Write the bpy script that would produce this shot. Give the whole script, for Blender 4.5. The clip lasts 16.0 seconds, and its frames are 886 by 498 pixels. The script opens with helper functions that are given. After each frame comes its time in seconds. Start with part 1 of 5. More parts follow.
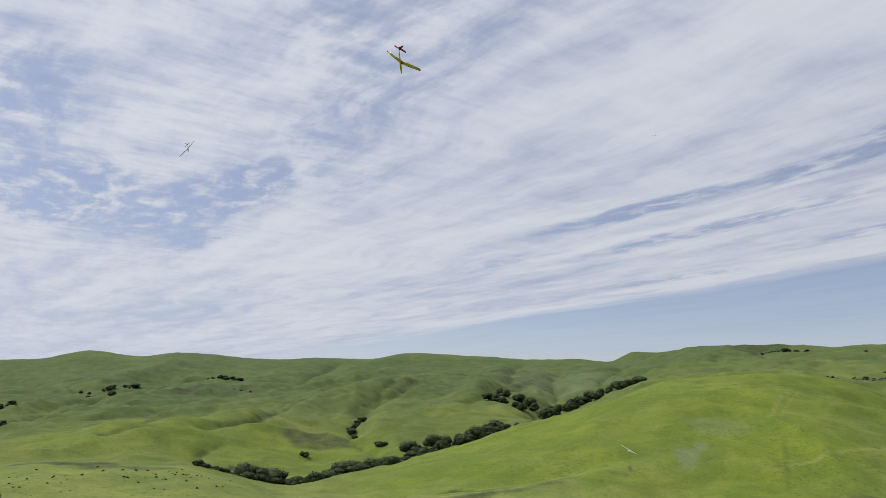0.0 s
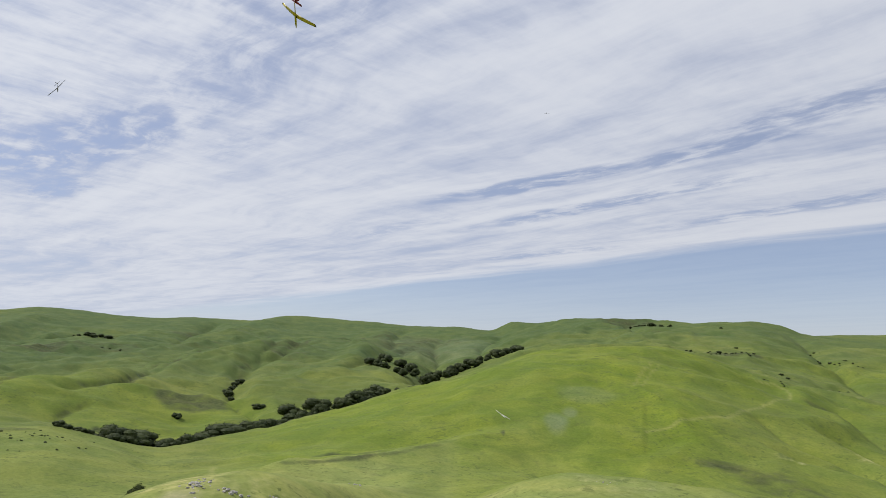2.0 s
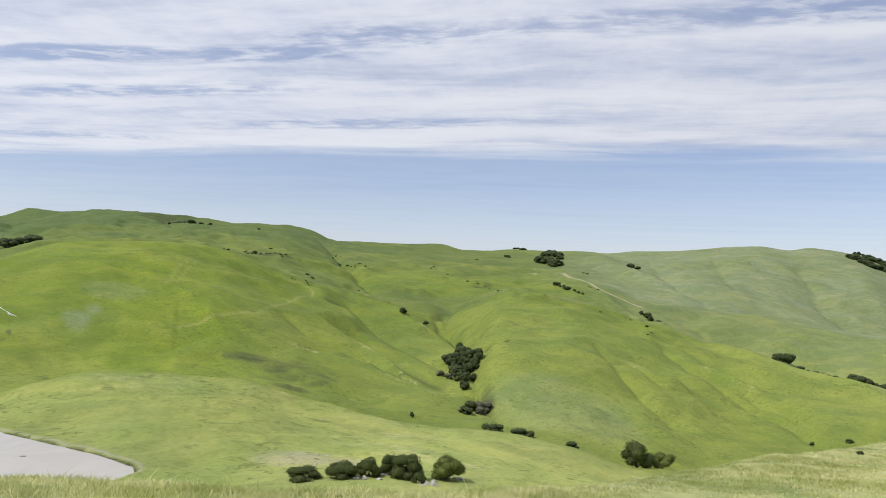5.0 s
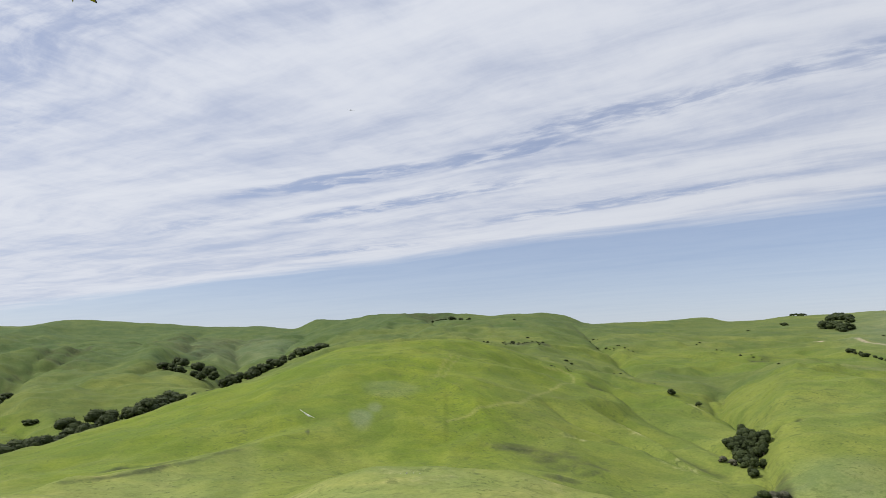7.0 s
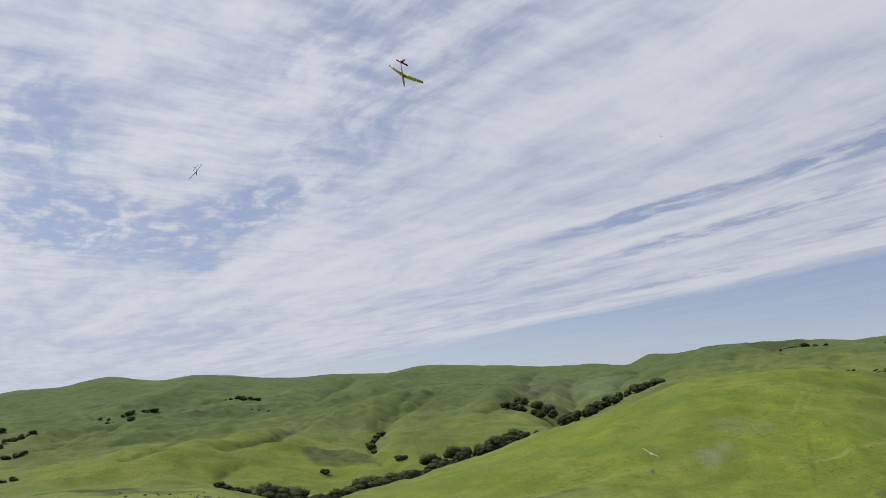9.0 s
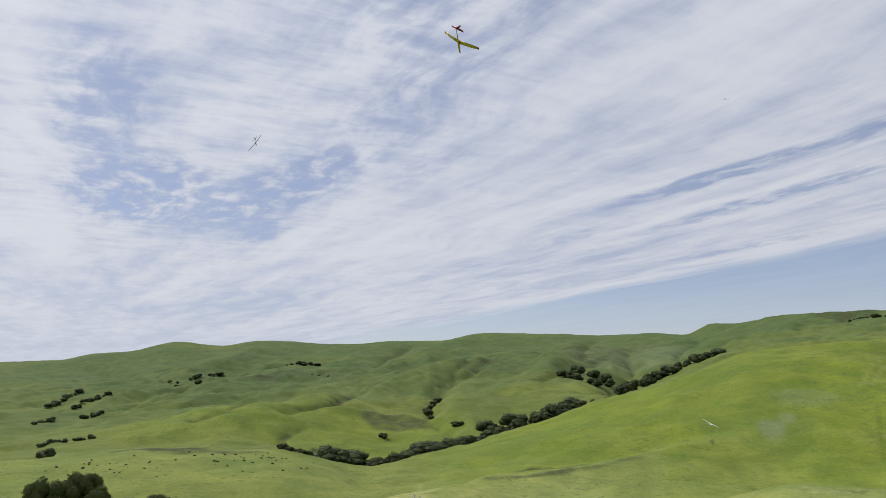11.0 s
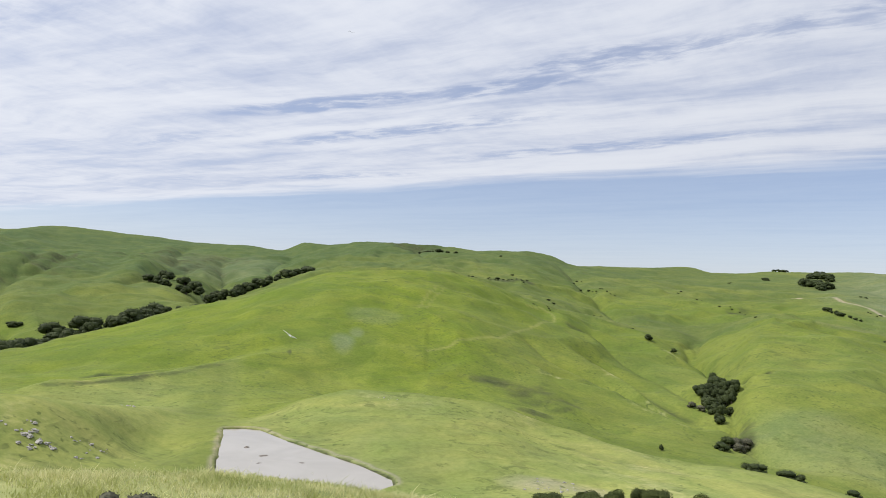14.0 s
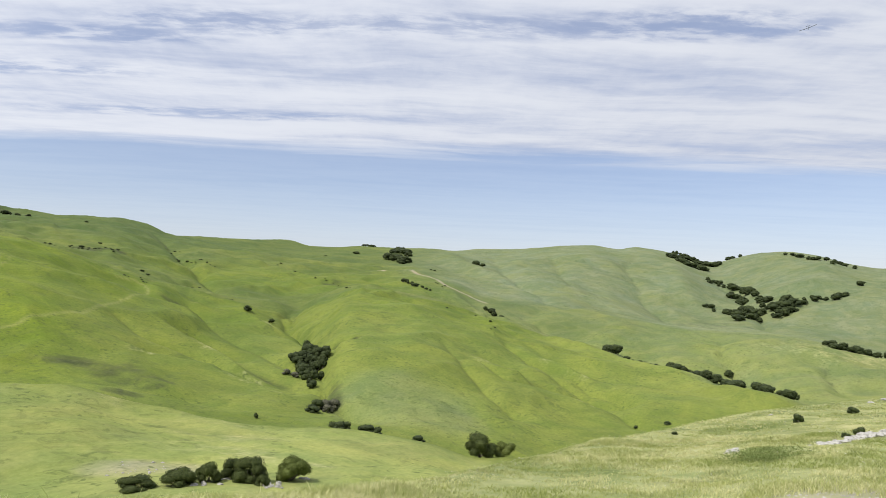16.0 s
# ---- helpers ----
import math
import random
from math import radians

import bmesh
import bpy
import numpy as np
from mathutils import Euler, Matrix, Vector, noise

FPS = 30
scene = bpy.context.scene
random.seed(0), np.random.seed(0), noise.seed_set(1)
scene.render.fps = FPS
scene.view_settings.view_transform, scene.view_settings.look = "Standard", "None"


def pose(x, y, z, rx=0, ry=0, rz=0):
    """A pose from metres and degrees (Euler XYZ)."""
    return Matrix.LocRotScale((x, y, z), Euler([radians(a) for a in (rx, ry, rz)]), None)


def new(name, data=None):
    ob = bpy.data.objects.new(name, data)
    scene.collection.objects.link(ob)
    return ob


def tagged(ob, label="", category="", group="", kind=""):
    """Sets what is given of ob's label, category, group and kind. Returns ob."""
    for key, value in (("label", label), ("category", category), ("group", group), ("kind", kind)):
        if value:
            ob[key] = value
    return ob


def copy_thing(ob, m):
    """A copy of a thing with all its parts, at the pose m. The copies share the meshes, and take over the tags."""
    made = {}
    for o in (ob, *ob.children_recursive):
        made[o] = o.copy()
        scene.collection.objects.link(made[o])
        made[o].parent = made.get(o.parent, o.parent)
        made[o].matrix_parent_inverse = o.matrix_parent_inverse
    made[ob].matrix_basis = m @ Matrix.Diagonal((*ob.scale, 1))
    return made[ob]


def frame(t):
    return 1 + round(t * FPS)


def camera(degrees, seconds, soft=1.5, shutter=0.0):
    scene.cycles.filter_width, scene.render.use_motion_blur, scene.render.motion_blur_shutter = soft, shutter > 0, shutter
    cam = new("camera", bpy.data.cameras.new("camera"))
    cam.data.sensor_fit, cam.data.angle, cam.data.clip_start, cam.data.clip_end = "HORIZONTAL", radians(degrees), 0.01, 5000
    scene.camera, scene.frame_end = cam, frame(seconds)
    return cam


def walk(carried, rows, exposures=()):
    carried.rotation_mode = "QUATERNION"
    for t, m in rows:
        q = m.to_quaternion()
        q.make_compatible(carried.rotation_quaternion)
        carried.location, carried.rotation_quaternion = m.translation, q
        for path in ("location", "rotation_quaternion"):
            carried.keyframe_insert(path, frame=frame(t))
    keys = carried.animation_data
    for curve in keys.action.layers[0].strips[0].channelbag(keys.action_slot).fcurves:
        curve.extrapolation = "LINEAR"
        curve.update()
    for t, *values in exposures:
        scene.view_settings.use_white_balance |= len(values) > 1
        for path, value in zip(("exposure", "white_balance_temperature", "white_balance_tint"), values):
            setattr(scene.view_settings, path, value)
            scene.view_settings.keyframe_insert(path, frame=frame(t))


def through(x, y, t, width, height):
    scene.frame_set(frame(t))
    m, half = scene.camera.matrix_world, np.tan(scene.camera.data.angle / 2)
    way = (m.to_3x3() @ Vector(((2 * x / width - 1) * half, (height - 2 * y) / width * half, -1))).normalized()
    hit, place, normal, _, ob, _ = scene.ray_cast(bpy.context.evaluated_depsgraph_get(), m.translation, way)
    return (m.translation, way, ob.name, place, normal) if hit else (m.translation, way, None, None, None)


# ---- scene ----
# The camera: held at eye height by somebody who turns on the spot on a hilltop.
cam = camera(63.95, 16.0, soft=0.75)
EYE = 1.6
ARM = 0.3
ROWS = [
    # seconds, yaw, pitch, roll
    (0.0, 0.00, 12.50, -0.00), (0.5, -0.88, 12.16, -0.29), (1.0, -2.30, 11.53, -0.61), (1.5, -4.88, 10.74, -0.93),
    (2.0, -9.37, 9.87, -1.20), (2.5, -15.98, 8.85, -1.41), (3.0, -24.05, 7.48, -1.55), (3.5, -32.30, 5.76, -1.98),
    (4.0, -39.22, 3.99, -2.43), (4.2, -41.30, 3.39, -2.69), (4.7, -45.17, 2.60, -2.77), (5.2, -45.17, 3.21, -2.12),
    (5.7, -42.01, 4.72, -1.06), (6.3, -35.10, 7.08, 0.30), (6.5, -32.36, 7.88, 0.71), (7.0, -24.77, 9.56, 1.57),
    (7.5, -16.93, 10.71, 2.10), (8.0, -9.54, 11.72, 2.39), (8.5, -3.22, 12.67, 2.44), (9.0, 1.44, 13.40, 2.46),
    (9.2, 2.89, 13.55, 2.44), (9.7, 5.69, 13.55, 2.31), (10.2, 6.89, 12.92, 2.10), (10.7, 6.64, 11.82, 1.85),
    (11.3, 4.63, 10.15, 1.55), (11.5, 3.68, 9.56, 1.46), (12.0, 0.34, 8.09, 0.93), (12.5, -4.34, 6.75, 0.10),
    (13.0, -10.31, 5.61, -0.88), (13.5, -17.66, 4.68, -1.67), (14.0, -26.08, 4.12, -2.32), (14.5, -35.04, 3.61, -2.56),
    (15.0, -43.62, 3.22, -2.40), (15.5, -51.17, 2.92, -2.23), (16.0, -57.49, 3.10, -2.26),
]
EXPOSURES = [(0.0, -0.28), (1.5, -0.23), (2.5, -0.13), (4.0, 0.06), (6.5, -0.04), (7.5, -0.13), (8.5, -0.23), (9.0, -0.32), (11.3, -0.24), (12.5, -0.05), (14.0, 0.04), (16.0, 0.10)]
walk(cam, [(t, pose(-ARM * math.sin(radians(yaw)), ARM * math.cos(radians(yaw)), EYE, 90 + pitch, roll, yaw))
           for t, yaw, pitch, roll in ROWS], EXPOSURES)

# ---- world: sky with streaked high cloud, and the sun ----
SUN_AZ, SUN_EL = -68.0, 53.0          # bearing from straight ahead (right is plus), height
STREAK = -34.0                        # bearing to which the cloud streaks run


class Nodes:
    """A short way to write node trees."""

    def __init__(self, tree):
        self.tree = tree
        tree.nodes.clear()

    def node(self, kind, inputs=(), **settings):
        n = self.tree.nodes.new(kind)
        for k, v in settings.items():
            setattr(n, k, v)
        for key, v in (inputs.items() if isinstance(inputs, dict) else enumerate(inputs)):
            if v is None:
                continue
            if isinstance(v, bpy.types.NodeSocket):
                self.tree.links.new(v, n.inputs[key])
            else:
                n.inputs[key].default_value = v
        return n

    def math(self, op, a, b=None, c=None, clamp=False):
        return self.node("ShaderNodeMath", (a, b, c), operation=op, use_clamp=clamp).outputs[0]

    def ramp(self, v, lo, hi, a=0.0, b=1.0):
        return self.node("ShaderNodeMapRange", (v, lo, hi, a, b), interpolation_type="SMOOTHSTEP").outputs[0]

    def noise(self, vec, scale, detail=4.0, rough=0.55, distort=0.0):
        return self.node("ShaderNodeTexNoise", {"Vector": vec, "Scale": scale, "Detail": detail, "Roughness": rough,
                                                "Distortion": distort}).outputs[0]

    def mix(self, f, a, b, blend="MIX"):
        n = self.node("ShaderNodeMix", {"Factor": f}, data_type="RGBA", blend_type=blend)
        for sock, v in ((n.inputs[6], a), (n.inputs[7], b)):
            if isinstance(v, bpy.types.NodeSocket):
                self.tree.links.new(v, sock)
            else:
                sock.default_value = (*v, 1.0)
        return n.outputs[2]

    def xyz(self, x, y, z=0.0):
        return self.node("ShaderNodeCombineXYZ", (x, y, z)).outputs[0]


def build_world():
    world = bpy.data.worlds.new("sky")
    scene.world = world
    world.use_nodes = True
    n = Nodes(world.node_tree)
    sky = n.node("ShaderNodeTexSky", sky_type="NISHITA", sun_disc=False, sun_elevation=radians(SUN_EL),
                 sun_rotation=radians(SUN_AZ), air_density=1.0, dust_density=0.6, ozone_density=2.0, altitude=200.0)
    d = n.node("ShaderNodeTexCoord").outputs["Generated"]
    sep = n.node("ShaderNodeSeparateXYZ", (d,))
    up = n.math("MAXIMUM", sep.outputs[2], 0.03)
    px, py = n.math("DIVIDE", sep.outputs[0], up), n.math("DIVIDE", sep.outputs[1], up)
    vx, vy = math.sin(radians(STREAK)), math.cos(radians(STREAK))
    s = n.math("ADD", n.math("MULTIPLY", px, vx), n.math("MULTIPLY", py, vy))       # along the streaks
    c = n.math("SUBTRACT", n.math("MULTIPLY", px, vy), n.math("MULTIPLY", py, vx))  # across them
    # long streaks, broken by finer ones and by a soft ripple
    wob = n.math("MULTIPLY", n.math("SUBTRACT", n.noise(n.xyz(s, c), 0.6, 3.0), 0.5), 0.6)
    cw = n.math("ADD", c, wob)
    cg = n.math("ADD", c, n.math("MULTIPLY", wob, 0.35))
    broad = n.noise(n.xyz(n.math("MULTIPLY", s, 0.16), n.math("MULTIPLY", cw, 0.9), 2.0), 1.0, 3.0, 0.5)
    long_ = n.noise(n.xyz(n.math("MULTIPLY", s, 0.30), n.math("MULTIPLY", cw, 1.7)), 1.0, 6.0, 0.58)
    fine = n.noise(n.xyz(n.math("MULTIPLY", s, 1.3), n.math("MULTIPLY", cw, 3.4), 4.0), 1.3, 6.0, 0.60, 0.1)
    ripple = n.noise(n.xyz(n.math("MULTIPLY", s, 8.5), n.math("MULTIPLY", c, 3.2), 9.0), 1.0, 6.0, 0.62, 0.2)
    body = n.math("ADD", n.math("MULTIPLY", long_, 0.50), n.math("ADD", n.math("MULTIPLY", fine, 0.32), n.math("MULTIPLY", broad, 0.24)))
    near = n.math("MULTIPLY", n.ramp(c, 2.0, 0.5), n.ramp(s, 6.5, 3.5))          # overhead the ripple shows, far off it closes up
    body = n.math("ADD", body, n.math("MULTIPLY", n.math("SUBTRACT", ripple, 0.5), n.math("ADD", 0.10, n.math("MULTIPLY", near, 0.30))))

    def gap(s0, c0, rs, rc, strength, tilt=0.0):
        """How much a thin place takes from the cloud."""
        ds = n.math("DIVIDE", n.math("SUBTRACT", s, s0), rs)
        dc = n.math("DIVIDE", n.math("SUBTRACT", n.math("SUBTRACT", cg, c0), n.math("MULTIPLY", ds, tilt)), rc)
        q = n.math("ADD", n.math("MULTIPLY", ds, ds), n.math("MULTIPLY", dc, dc))
        return n.math("MULTIPLY", n.ramp(q, 2.6, 0.0), strength)

    gaps = 0.0
    for row in THIN_PLACES:
        g = gap(*row)
        gaps = g if gaps == 0.0 else n.math("MAXIMUM", gaps, g)
    puffs = n.noise(n.xyz(n.math("MULTIPLY", s, 4.5), n.math("MULTIPLY", cw, 9.0), 5.0), 1.0, 5.0, 0.60, 0.15)
    gaps = n.math("MULTIPLY", gaps, n.ramp(puffs, 0.66, 0.34, 0.10, 1.10))
    thin = n.math("SUBTRACT", body, n.math("MULTIPLY", gaps, 0.26))
    dens = n.math("SUBTRACT", n.ramp(thin, 0.24, 0.57, 0.53, 1.0), n.math("MULTIPLY", gaps, 0.07), clamp=True)
    # the bank ends along one line, in wisps
    edge_at = n.math("ADD", 5.45, n.math("MULTIPLY", n.math("SUBTRACT", long_, 0.5), 1.2))
    edge = n.ramp(n.math("SUBTRACT", edge_at, c), -0.25, 0.6)
    dens = n.math("MULTIPLY", dens, edge)
    # thin veil close to the horizon
    dens = n.math("MAXIMUM", dens, 0.20)
    veil = n.ramp(sep.outputs[2], 0.16, 0.02, 0.0, 0.36)
    white = n.mix(n.ramp(thin, 0.32, 0.66), (4.8, 5.32, 6.75), (7.18, 7.48, 8.2))
    # high cloud is brighter on the sun's side of the sky
    lit = n.node("ShaderNodeVectorMath", (d, tuple(sun_way)), operation="DOT_PRODUCT").outputs["Value"]
    lit = n.math("ADD", 1.01, n.math("MULTIPLY", lit, 0.18))
    white = n.node("ShaderNodeVectorMath", {0: white, "Scale": lit}, operation="SCALE").outputs[0]
    blue = n.mix(1.0, sky.outputs[0], (1.22, 1.12, 1.20), "MULTIPLY")
    tint = n.mix(veil, n.mix(dens, blue, white), (6.2, 6.9, 8.3))
    bg = n.node("ShaderNodeBackground", {"Color": tint, "Strength": 0.1})
    out = n.node("ShaderNodeOutputWorld", (bg.outputs[0],))
    world.cycles.sampling_method = "MANUAL"
    world.cycles.sample_map_resolution = 512


THIN_PLACES = [
    # along, across, half length, half width, strength, tilt
    (3.75, 0.30, 0.55, 0.30, 1.00, 0.0),
    (3.55, 0.88, 0.80, 0.20, 0.95, -0.16),
    (4.40, 1.07, 0.35, 0.14, 0.70, 0.0),
    (2.10, 1.04, 0.80, 0.16, 0.45, 0.0),
    (1.52, 0.80, 0.35, 0.20, 0.45, 0.0),
    (2.65, 0.08, 0.50, 0.14, 0.65, 0.0),
    (2.80, 1.42, 0.40, 0.10, 0.30, 0.0),
    (2.35, 2.84, 0.55, 0.10, 1.00, -0.03),
    (1.40, 2.92, 0.40, 0.10, 0.80, 0.0),
    (0.80, 2.74, 0.45, 0.12, 0.75, 0.0),
    (-0.10, 2.68, 0.60, 0.12, 0.60, 0.05),
    (-0.95, 2.54, 0.45, 0.14, 1.00, 0.06),
    (2.35, 3.49, 0.85, 0.11, 0.75, 0.0),
    (1.85, 3.42, 0.50, 0.10, 0.45, 0.0),
    (3.65, 4.66, 0.55, 0.10, 0.55, -0.1),
    (1.40, 4.30, 0.90, 0.12, 0.60, 0.04),
    (3.80, 3.14, 0.50, 0.10, 0.35, 0.0),
]
sa, se = radians(SUN_AZ), radians(SUN_EL)
sun_way = Vector((math.sin(sa) * math.cos(se), math.cos(sa) * math.cos(se), math.sin(se)))
build_world()
sun = new("sun", bpy.data.lights.new("sun", "SUN"))
sun.data.energy, sun.data.angle, sun.data.color = 3.8, radians(0.6), (1.0, 0.95, 0.86)
sun.matrix_world = Matrix.Translation((0, 0, 60)) @ sun_way.to_track_quat("Z", "Y").to_matrix().to_4x4()

# ---- terrain shape ----
# Lines of the country round the hilltop, from near to far: bearing, distance, angle of sight from the eye.
BROW = [(-180, 14, -7), (-90, 13, -8), (-45, 12, -9.6), (-27, 12, -10.8), (-16, 11, -12.3), (0, 10, -13.2), (10, 10, -13.9),
        (22, 10, -15.4), (36, 10, -16.5), (50, 11, -16.0), (63, 20, -13.6), (70, 28, -11.4), (76, 36, -9.8), (83, 46, -7.7),
        (90, 56, -6.2), (110, 60, -4.5), (180, 14, -7)]
BANK = [(-180, 40, -6), (-60, 40, -14), (-27, 40, -17), (0, 40, -19), (36, 40, -20), (50, 42, -20), (63, 48, -17),
        (76, 75, -13.5), (90, 95, -10), (120, 90, -6), (180, 40, -6)]
FLAT = [(-180, 75, -5), (-60, 72, -13), (-27, 72, -15), (-10, 74, -16), (6, 82, -17.0), (24, 82, -17.2), (36, 80, -16.6),
        (50, 85, -16.4), (63, 92, -15.5), (76, 120, -12.8), (90, 150, -10), (120, 140, -6), (180, 75, -5)]
FOOT = [(-180, 100, -4), (-60, 92, -12), (-27, 90, -12.6), (-10, 94, -11.8), (2, 112, -12.2), (6, 132, -10.95),
        (9, 143, -10.12), (13, 143, -10.12), (17, 122, -11.85), (20.5, 112, -12.88), (24, 106, -13.6), (36, 104, -14.1),
        (50, 108, -14.4), (63, 130, -14.2), (76, 165, -12.0), (90, 190, -9.7), (120, 190, -5), (180, 100, -4)]
KNOLL = [(-180, 150, -3), (-60, 120, -11), (-27, 112, -11.6), (-21.7, 110, -10.8), (-16.2, 112, -9.8), (-12.9, 114, -8.9),
         (-9, 116, -7.9), (-5.6, 120, -7.58), (0.6, 132, -8.2), (3.5, 146, -8.65), (6.4, 157, -9.15), (9.6, 150, -9.75), (11.5, 157, -9.6),
         (16, 160, -8.07), (20.2, 165, -7.52), (26.2, 165, -7.53), (29.9, 163, -7.95), (35, 160, -9.3), (43.2, 152, -11.0),
         (48, 150, -11.3), (51.9, 148, -11.5), (56.5, 146, -12.1), (61, 146, -13.1), (70, 185, -12.6), (80, 215, -11),
         (90, 230, -9.5), (120, 240, -4), (180, 150, -3)]
DELL = [(-180, 200, -3), (-60, 165, -10), (-27, 160, -9.9), (-16, 165, -9.9), (-9, 168, -9.3), (-5.6, 172, -9.0),
        (0.6, 180, -8.5), (6.4, 190, -8.2), (11, 195, -8.1), (16, 200, -8.3), (20.2, 202, -8.4), (26, 202, -8.4),
        (35, 195, -9.6), (43, 188, -11.3), (48, 190, -11.6), (56, 190, -12.5), (61, 195, -13.2), (70, 235, -12.0),
        (80, 260, -10.4), (90, 275, -9.2), (120, 300, -4), (180, 200, -3)]
SPUR = [(-180, 480, -1), (-90, 280, -4), (-45, 270, -3.8), (-27, 270, -3.72), (-20.3, 270, -4.04), (-15.6, 275, -4.92),
        (-11.5, 285, -5.83), (-8.2, 305, -5.45), (-1.7, 345, -3.98), (5, 380, -1.9), (9.6, 400, -0.66), (14, 420, 0.88),
        (17.5, 440, 1.95), (21.8, 455, 2.17), (26.6, 465, 1.85), (31, 470, 0.9), (36, 465, -0.6), (41, 470, -1.7),
        (45, 480, -2.0), (48, 490, -1.2), (51, 500, -0.4), (55, 505, -0.67), (60.6, 490, -2.02), (64.7, 465, -3.19),
        (70.8, 425, -4.53), (75.9, 385, -5.76), (79.9, 350, -6.6), (83.6, 325, -7.4), (90, 320, -8.4), (110, 380, -4),
        (180, 480, -1)]
VALE = [(-180, 560, -1), (-90, 340, -4.5), (-45, 330, -4.5), (-27, 330, -4.5), (-20, 330, -4.7), (-15, 330, -5.4),
        (-11, 335, -6.2), (-8, 350, -5.75), (-1.7, 385, -4.18), (5, 422, -2.06), (9.6, 460, -1.1), (14, 485, 0.4),
        (17.5, 505, 1.6), (22, 515, 1.9), (26.6, 520, 1.7), (31, 525, 0.95), (36, 525, -0.3), (41, 530, -1.1),
        (45, 535, -1.4), (48, 545, -0.9), (51, 555, -0.5), (55, 565, -0.95), (60, 555, -2.6), (65, 530, -3.9),
        (71, 490, -5.2), (76, 450, -6.4), (80, 425, -7.1), (84, 400, -7.6), (90, 390, -8.0), (110, 450, -4), (180, 560, -1)]
SIDE = [(-180, 700, 0), (-60, 520, -2), (-34, 520, -2.2), (-27, 520, -1.9), (-20, 530, -1.7), (-15, 530, -1.7), (-10, 540, -1.7),
        (-5, 560, -0.6), (0, 580, -0.1), (5, 600, 0.2), (9, 610, 0.1), (14, 640, 1.5), (17, 650, 2.0), (22, 660, 2.4),
        (27, 670, 2.6), (32, 670, 2.2), (36, 670, 1.4), (41, 670, 0.6), (45, 680, 0.4), (50, 700, 0.5), (55, 710, 0.9),
        (58, 710, 0.45), (61, 700, -0.6), (64, 690, -1.0), (67.5, 690, -1.25), (70.3, 680, -1.6),
        (77.8, 650, -2.46), (83.6, 630, -2.55), (89.4, 600, -3.6), (110, 650, -2), (180, 700, 0)]
UPPER = [(-180, 900, 1), (-60, 800, 0), (-34, 800, 0.3), (-27, 800, 0.8), (-20, 800, 1.2), (-10, 820, 1.3), (0, 850, 1.9),
         (7, 860, 1.9), (13, 840, 2.2), (17, 800, 3.0), (22, 790, 3.3), (27, 790, 3.4), (32, 790, 3.2), (36, 800, 2.3),
         (42, 850, 2.0), (47, 900, 1.7), (52, 950, 1.8), (56, 950, 1.6), (60, 950, 1.2), (64, 930, 1.0), (67, 900, 0.6),
         (70.3, 860, -1.0), (78, 800, -2.35), (81, 800, -2.0), (84, 800, -2.2), (90, 770, -3.3), (110, 850, -1), (180, 900, 1)]
HIGH = [(-180, 1250, 3), (-60, 1080, 2), (-34, 1080, 1.6), (-20, 1090, 2.7), (0, 1100, 3.0), (13, 1050, 3.0), (22, 930, 4.0),
        (32, 930, 3.8), (38, 1000, 2.8), (47, 1150, 2.5), (56, 1200, 2.6), (62, 1200, 2.5), (67, 1200, 2.7), (72, 1180, 2.4),
        (76, 1150, 1.5), (79.5, 1120, 0.6), (83, 1080, 1.0), (87, 1040, 1.0), (92, 1000, 0.6), (110, 1100, 1), (180, 1250, 3)]
SKYLINE = [(-180, 1500, 4), (-60, 1350, 2.4), (-34.2, 1320, 2.6), (-31.8, 1320, 3.08), (-29.7, 1320, 3.2), (-26, 1320, 3.86),
           (-23, 1320, 3.54), (-20.2, 1320, 3.9), (-13.4, 1320, 3.5), (-8.7, 1320, 3.70), (-5.9, 1320, 3.62),
           (-2.8, 1320, 4.09), (2.5, 1300, 3.88), (7.4, 1260, 3.56), (10.4, 1220, 3.62), (12.9, 1170, 3.40), (15.2, 1120, 4.12),
           (17, 1100, 4.03), (19.2, 1080, 4.36), (26.6, 1060, 4.22), (28.6, 1060, 4.05), (32.3, 1070, 4.05)]
SKYLINE_EAST = [(34.4, 1090, 3.88), (36.6, 1120, 3.1), (42, 1220, 3.12), (44.8, 1300, 3.24), (47.2, 1350, 2.82), (49.0, 1375, 2.84),
                (50.8, 1396, 3.02), (53.1, 1416, 3.0), (56.3, 1442, 3.04), (58.1, 1449, 2.92), (60.4, 1450, 3.17), (62.7, 1450, 3.24),
                (65.4, 1450, 3.47), (67.1, 1450, 3.64), (69.3, 1450, 3.74), (71.2, 1450, 3.49), (72.6, 1450, 3.67), (73.6, 1452, 3.57),
                (75.3, 1463, 3.27), (77.4, 1478, 2.71), (78.2, 1479, 2.64), (79.7, 1474, 3.01), (81.7, 1459, 3.43), (83.2, 1449, 3.52),
                (85.0, 1439, 3.31), (87.1, 1427, 2.75), (89.1, 1420, 2.44), (110, 1400, 2), (180, 1500, 4)]
BEYOND = [(-180, 1900, 2), (-34, 1700, 1.0), (0, 1700, 2.6), (26, 1500, 3.0), (40, 1600, 2.2), (60, 1900, 2.0), (78, 1800, 2.6),
          (84, 1900, 2.4), (95, 1850, 1.4), (180, 1900, 2)]
RIM = [(-180, 4600, 0.2), (180, 4600, 0.2)]
COUNTRY = [BROW, BANK, FLAT, FOOT, KNOLL, DELL, SPUR, VALE, SIDE, UPPER, HIGH, SKYLINE + SKYLINE_EAST, BEYOND, RIM]


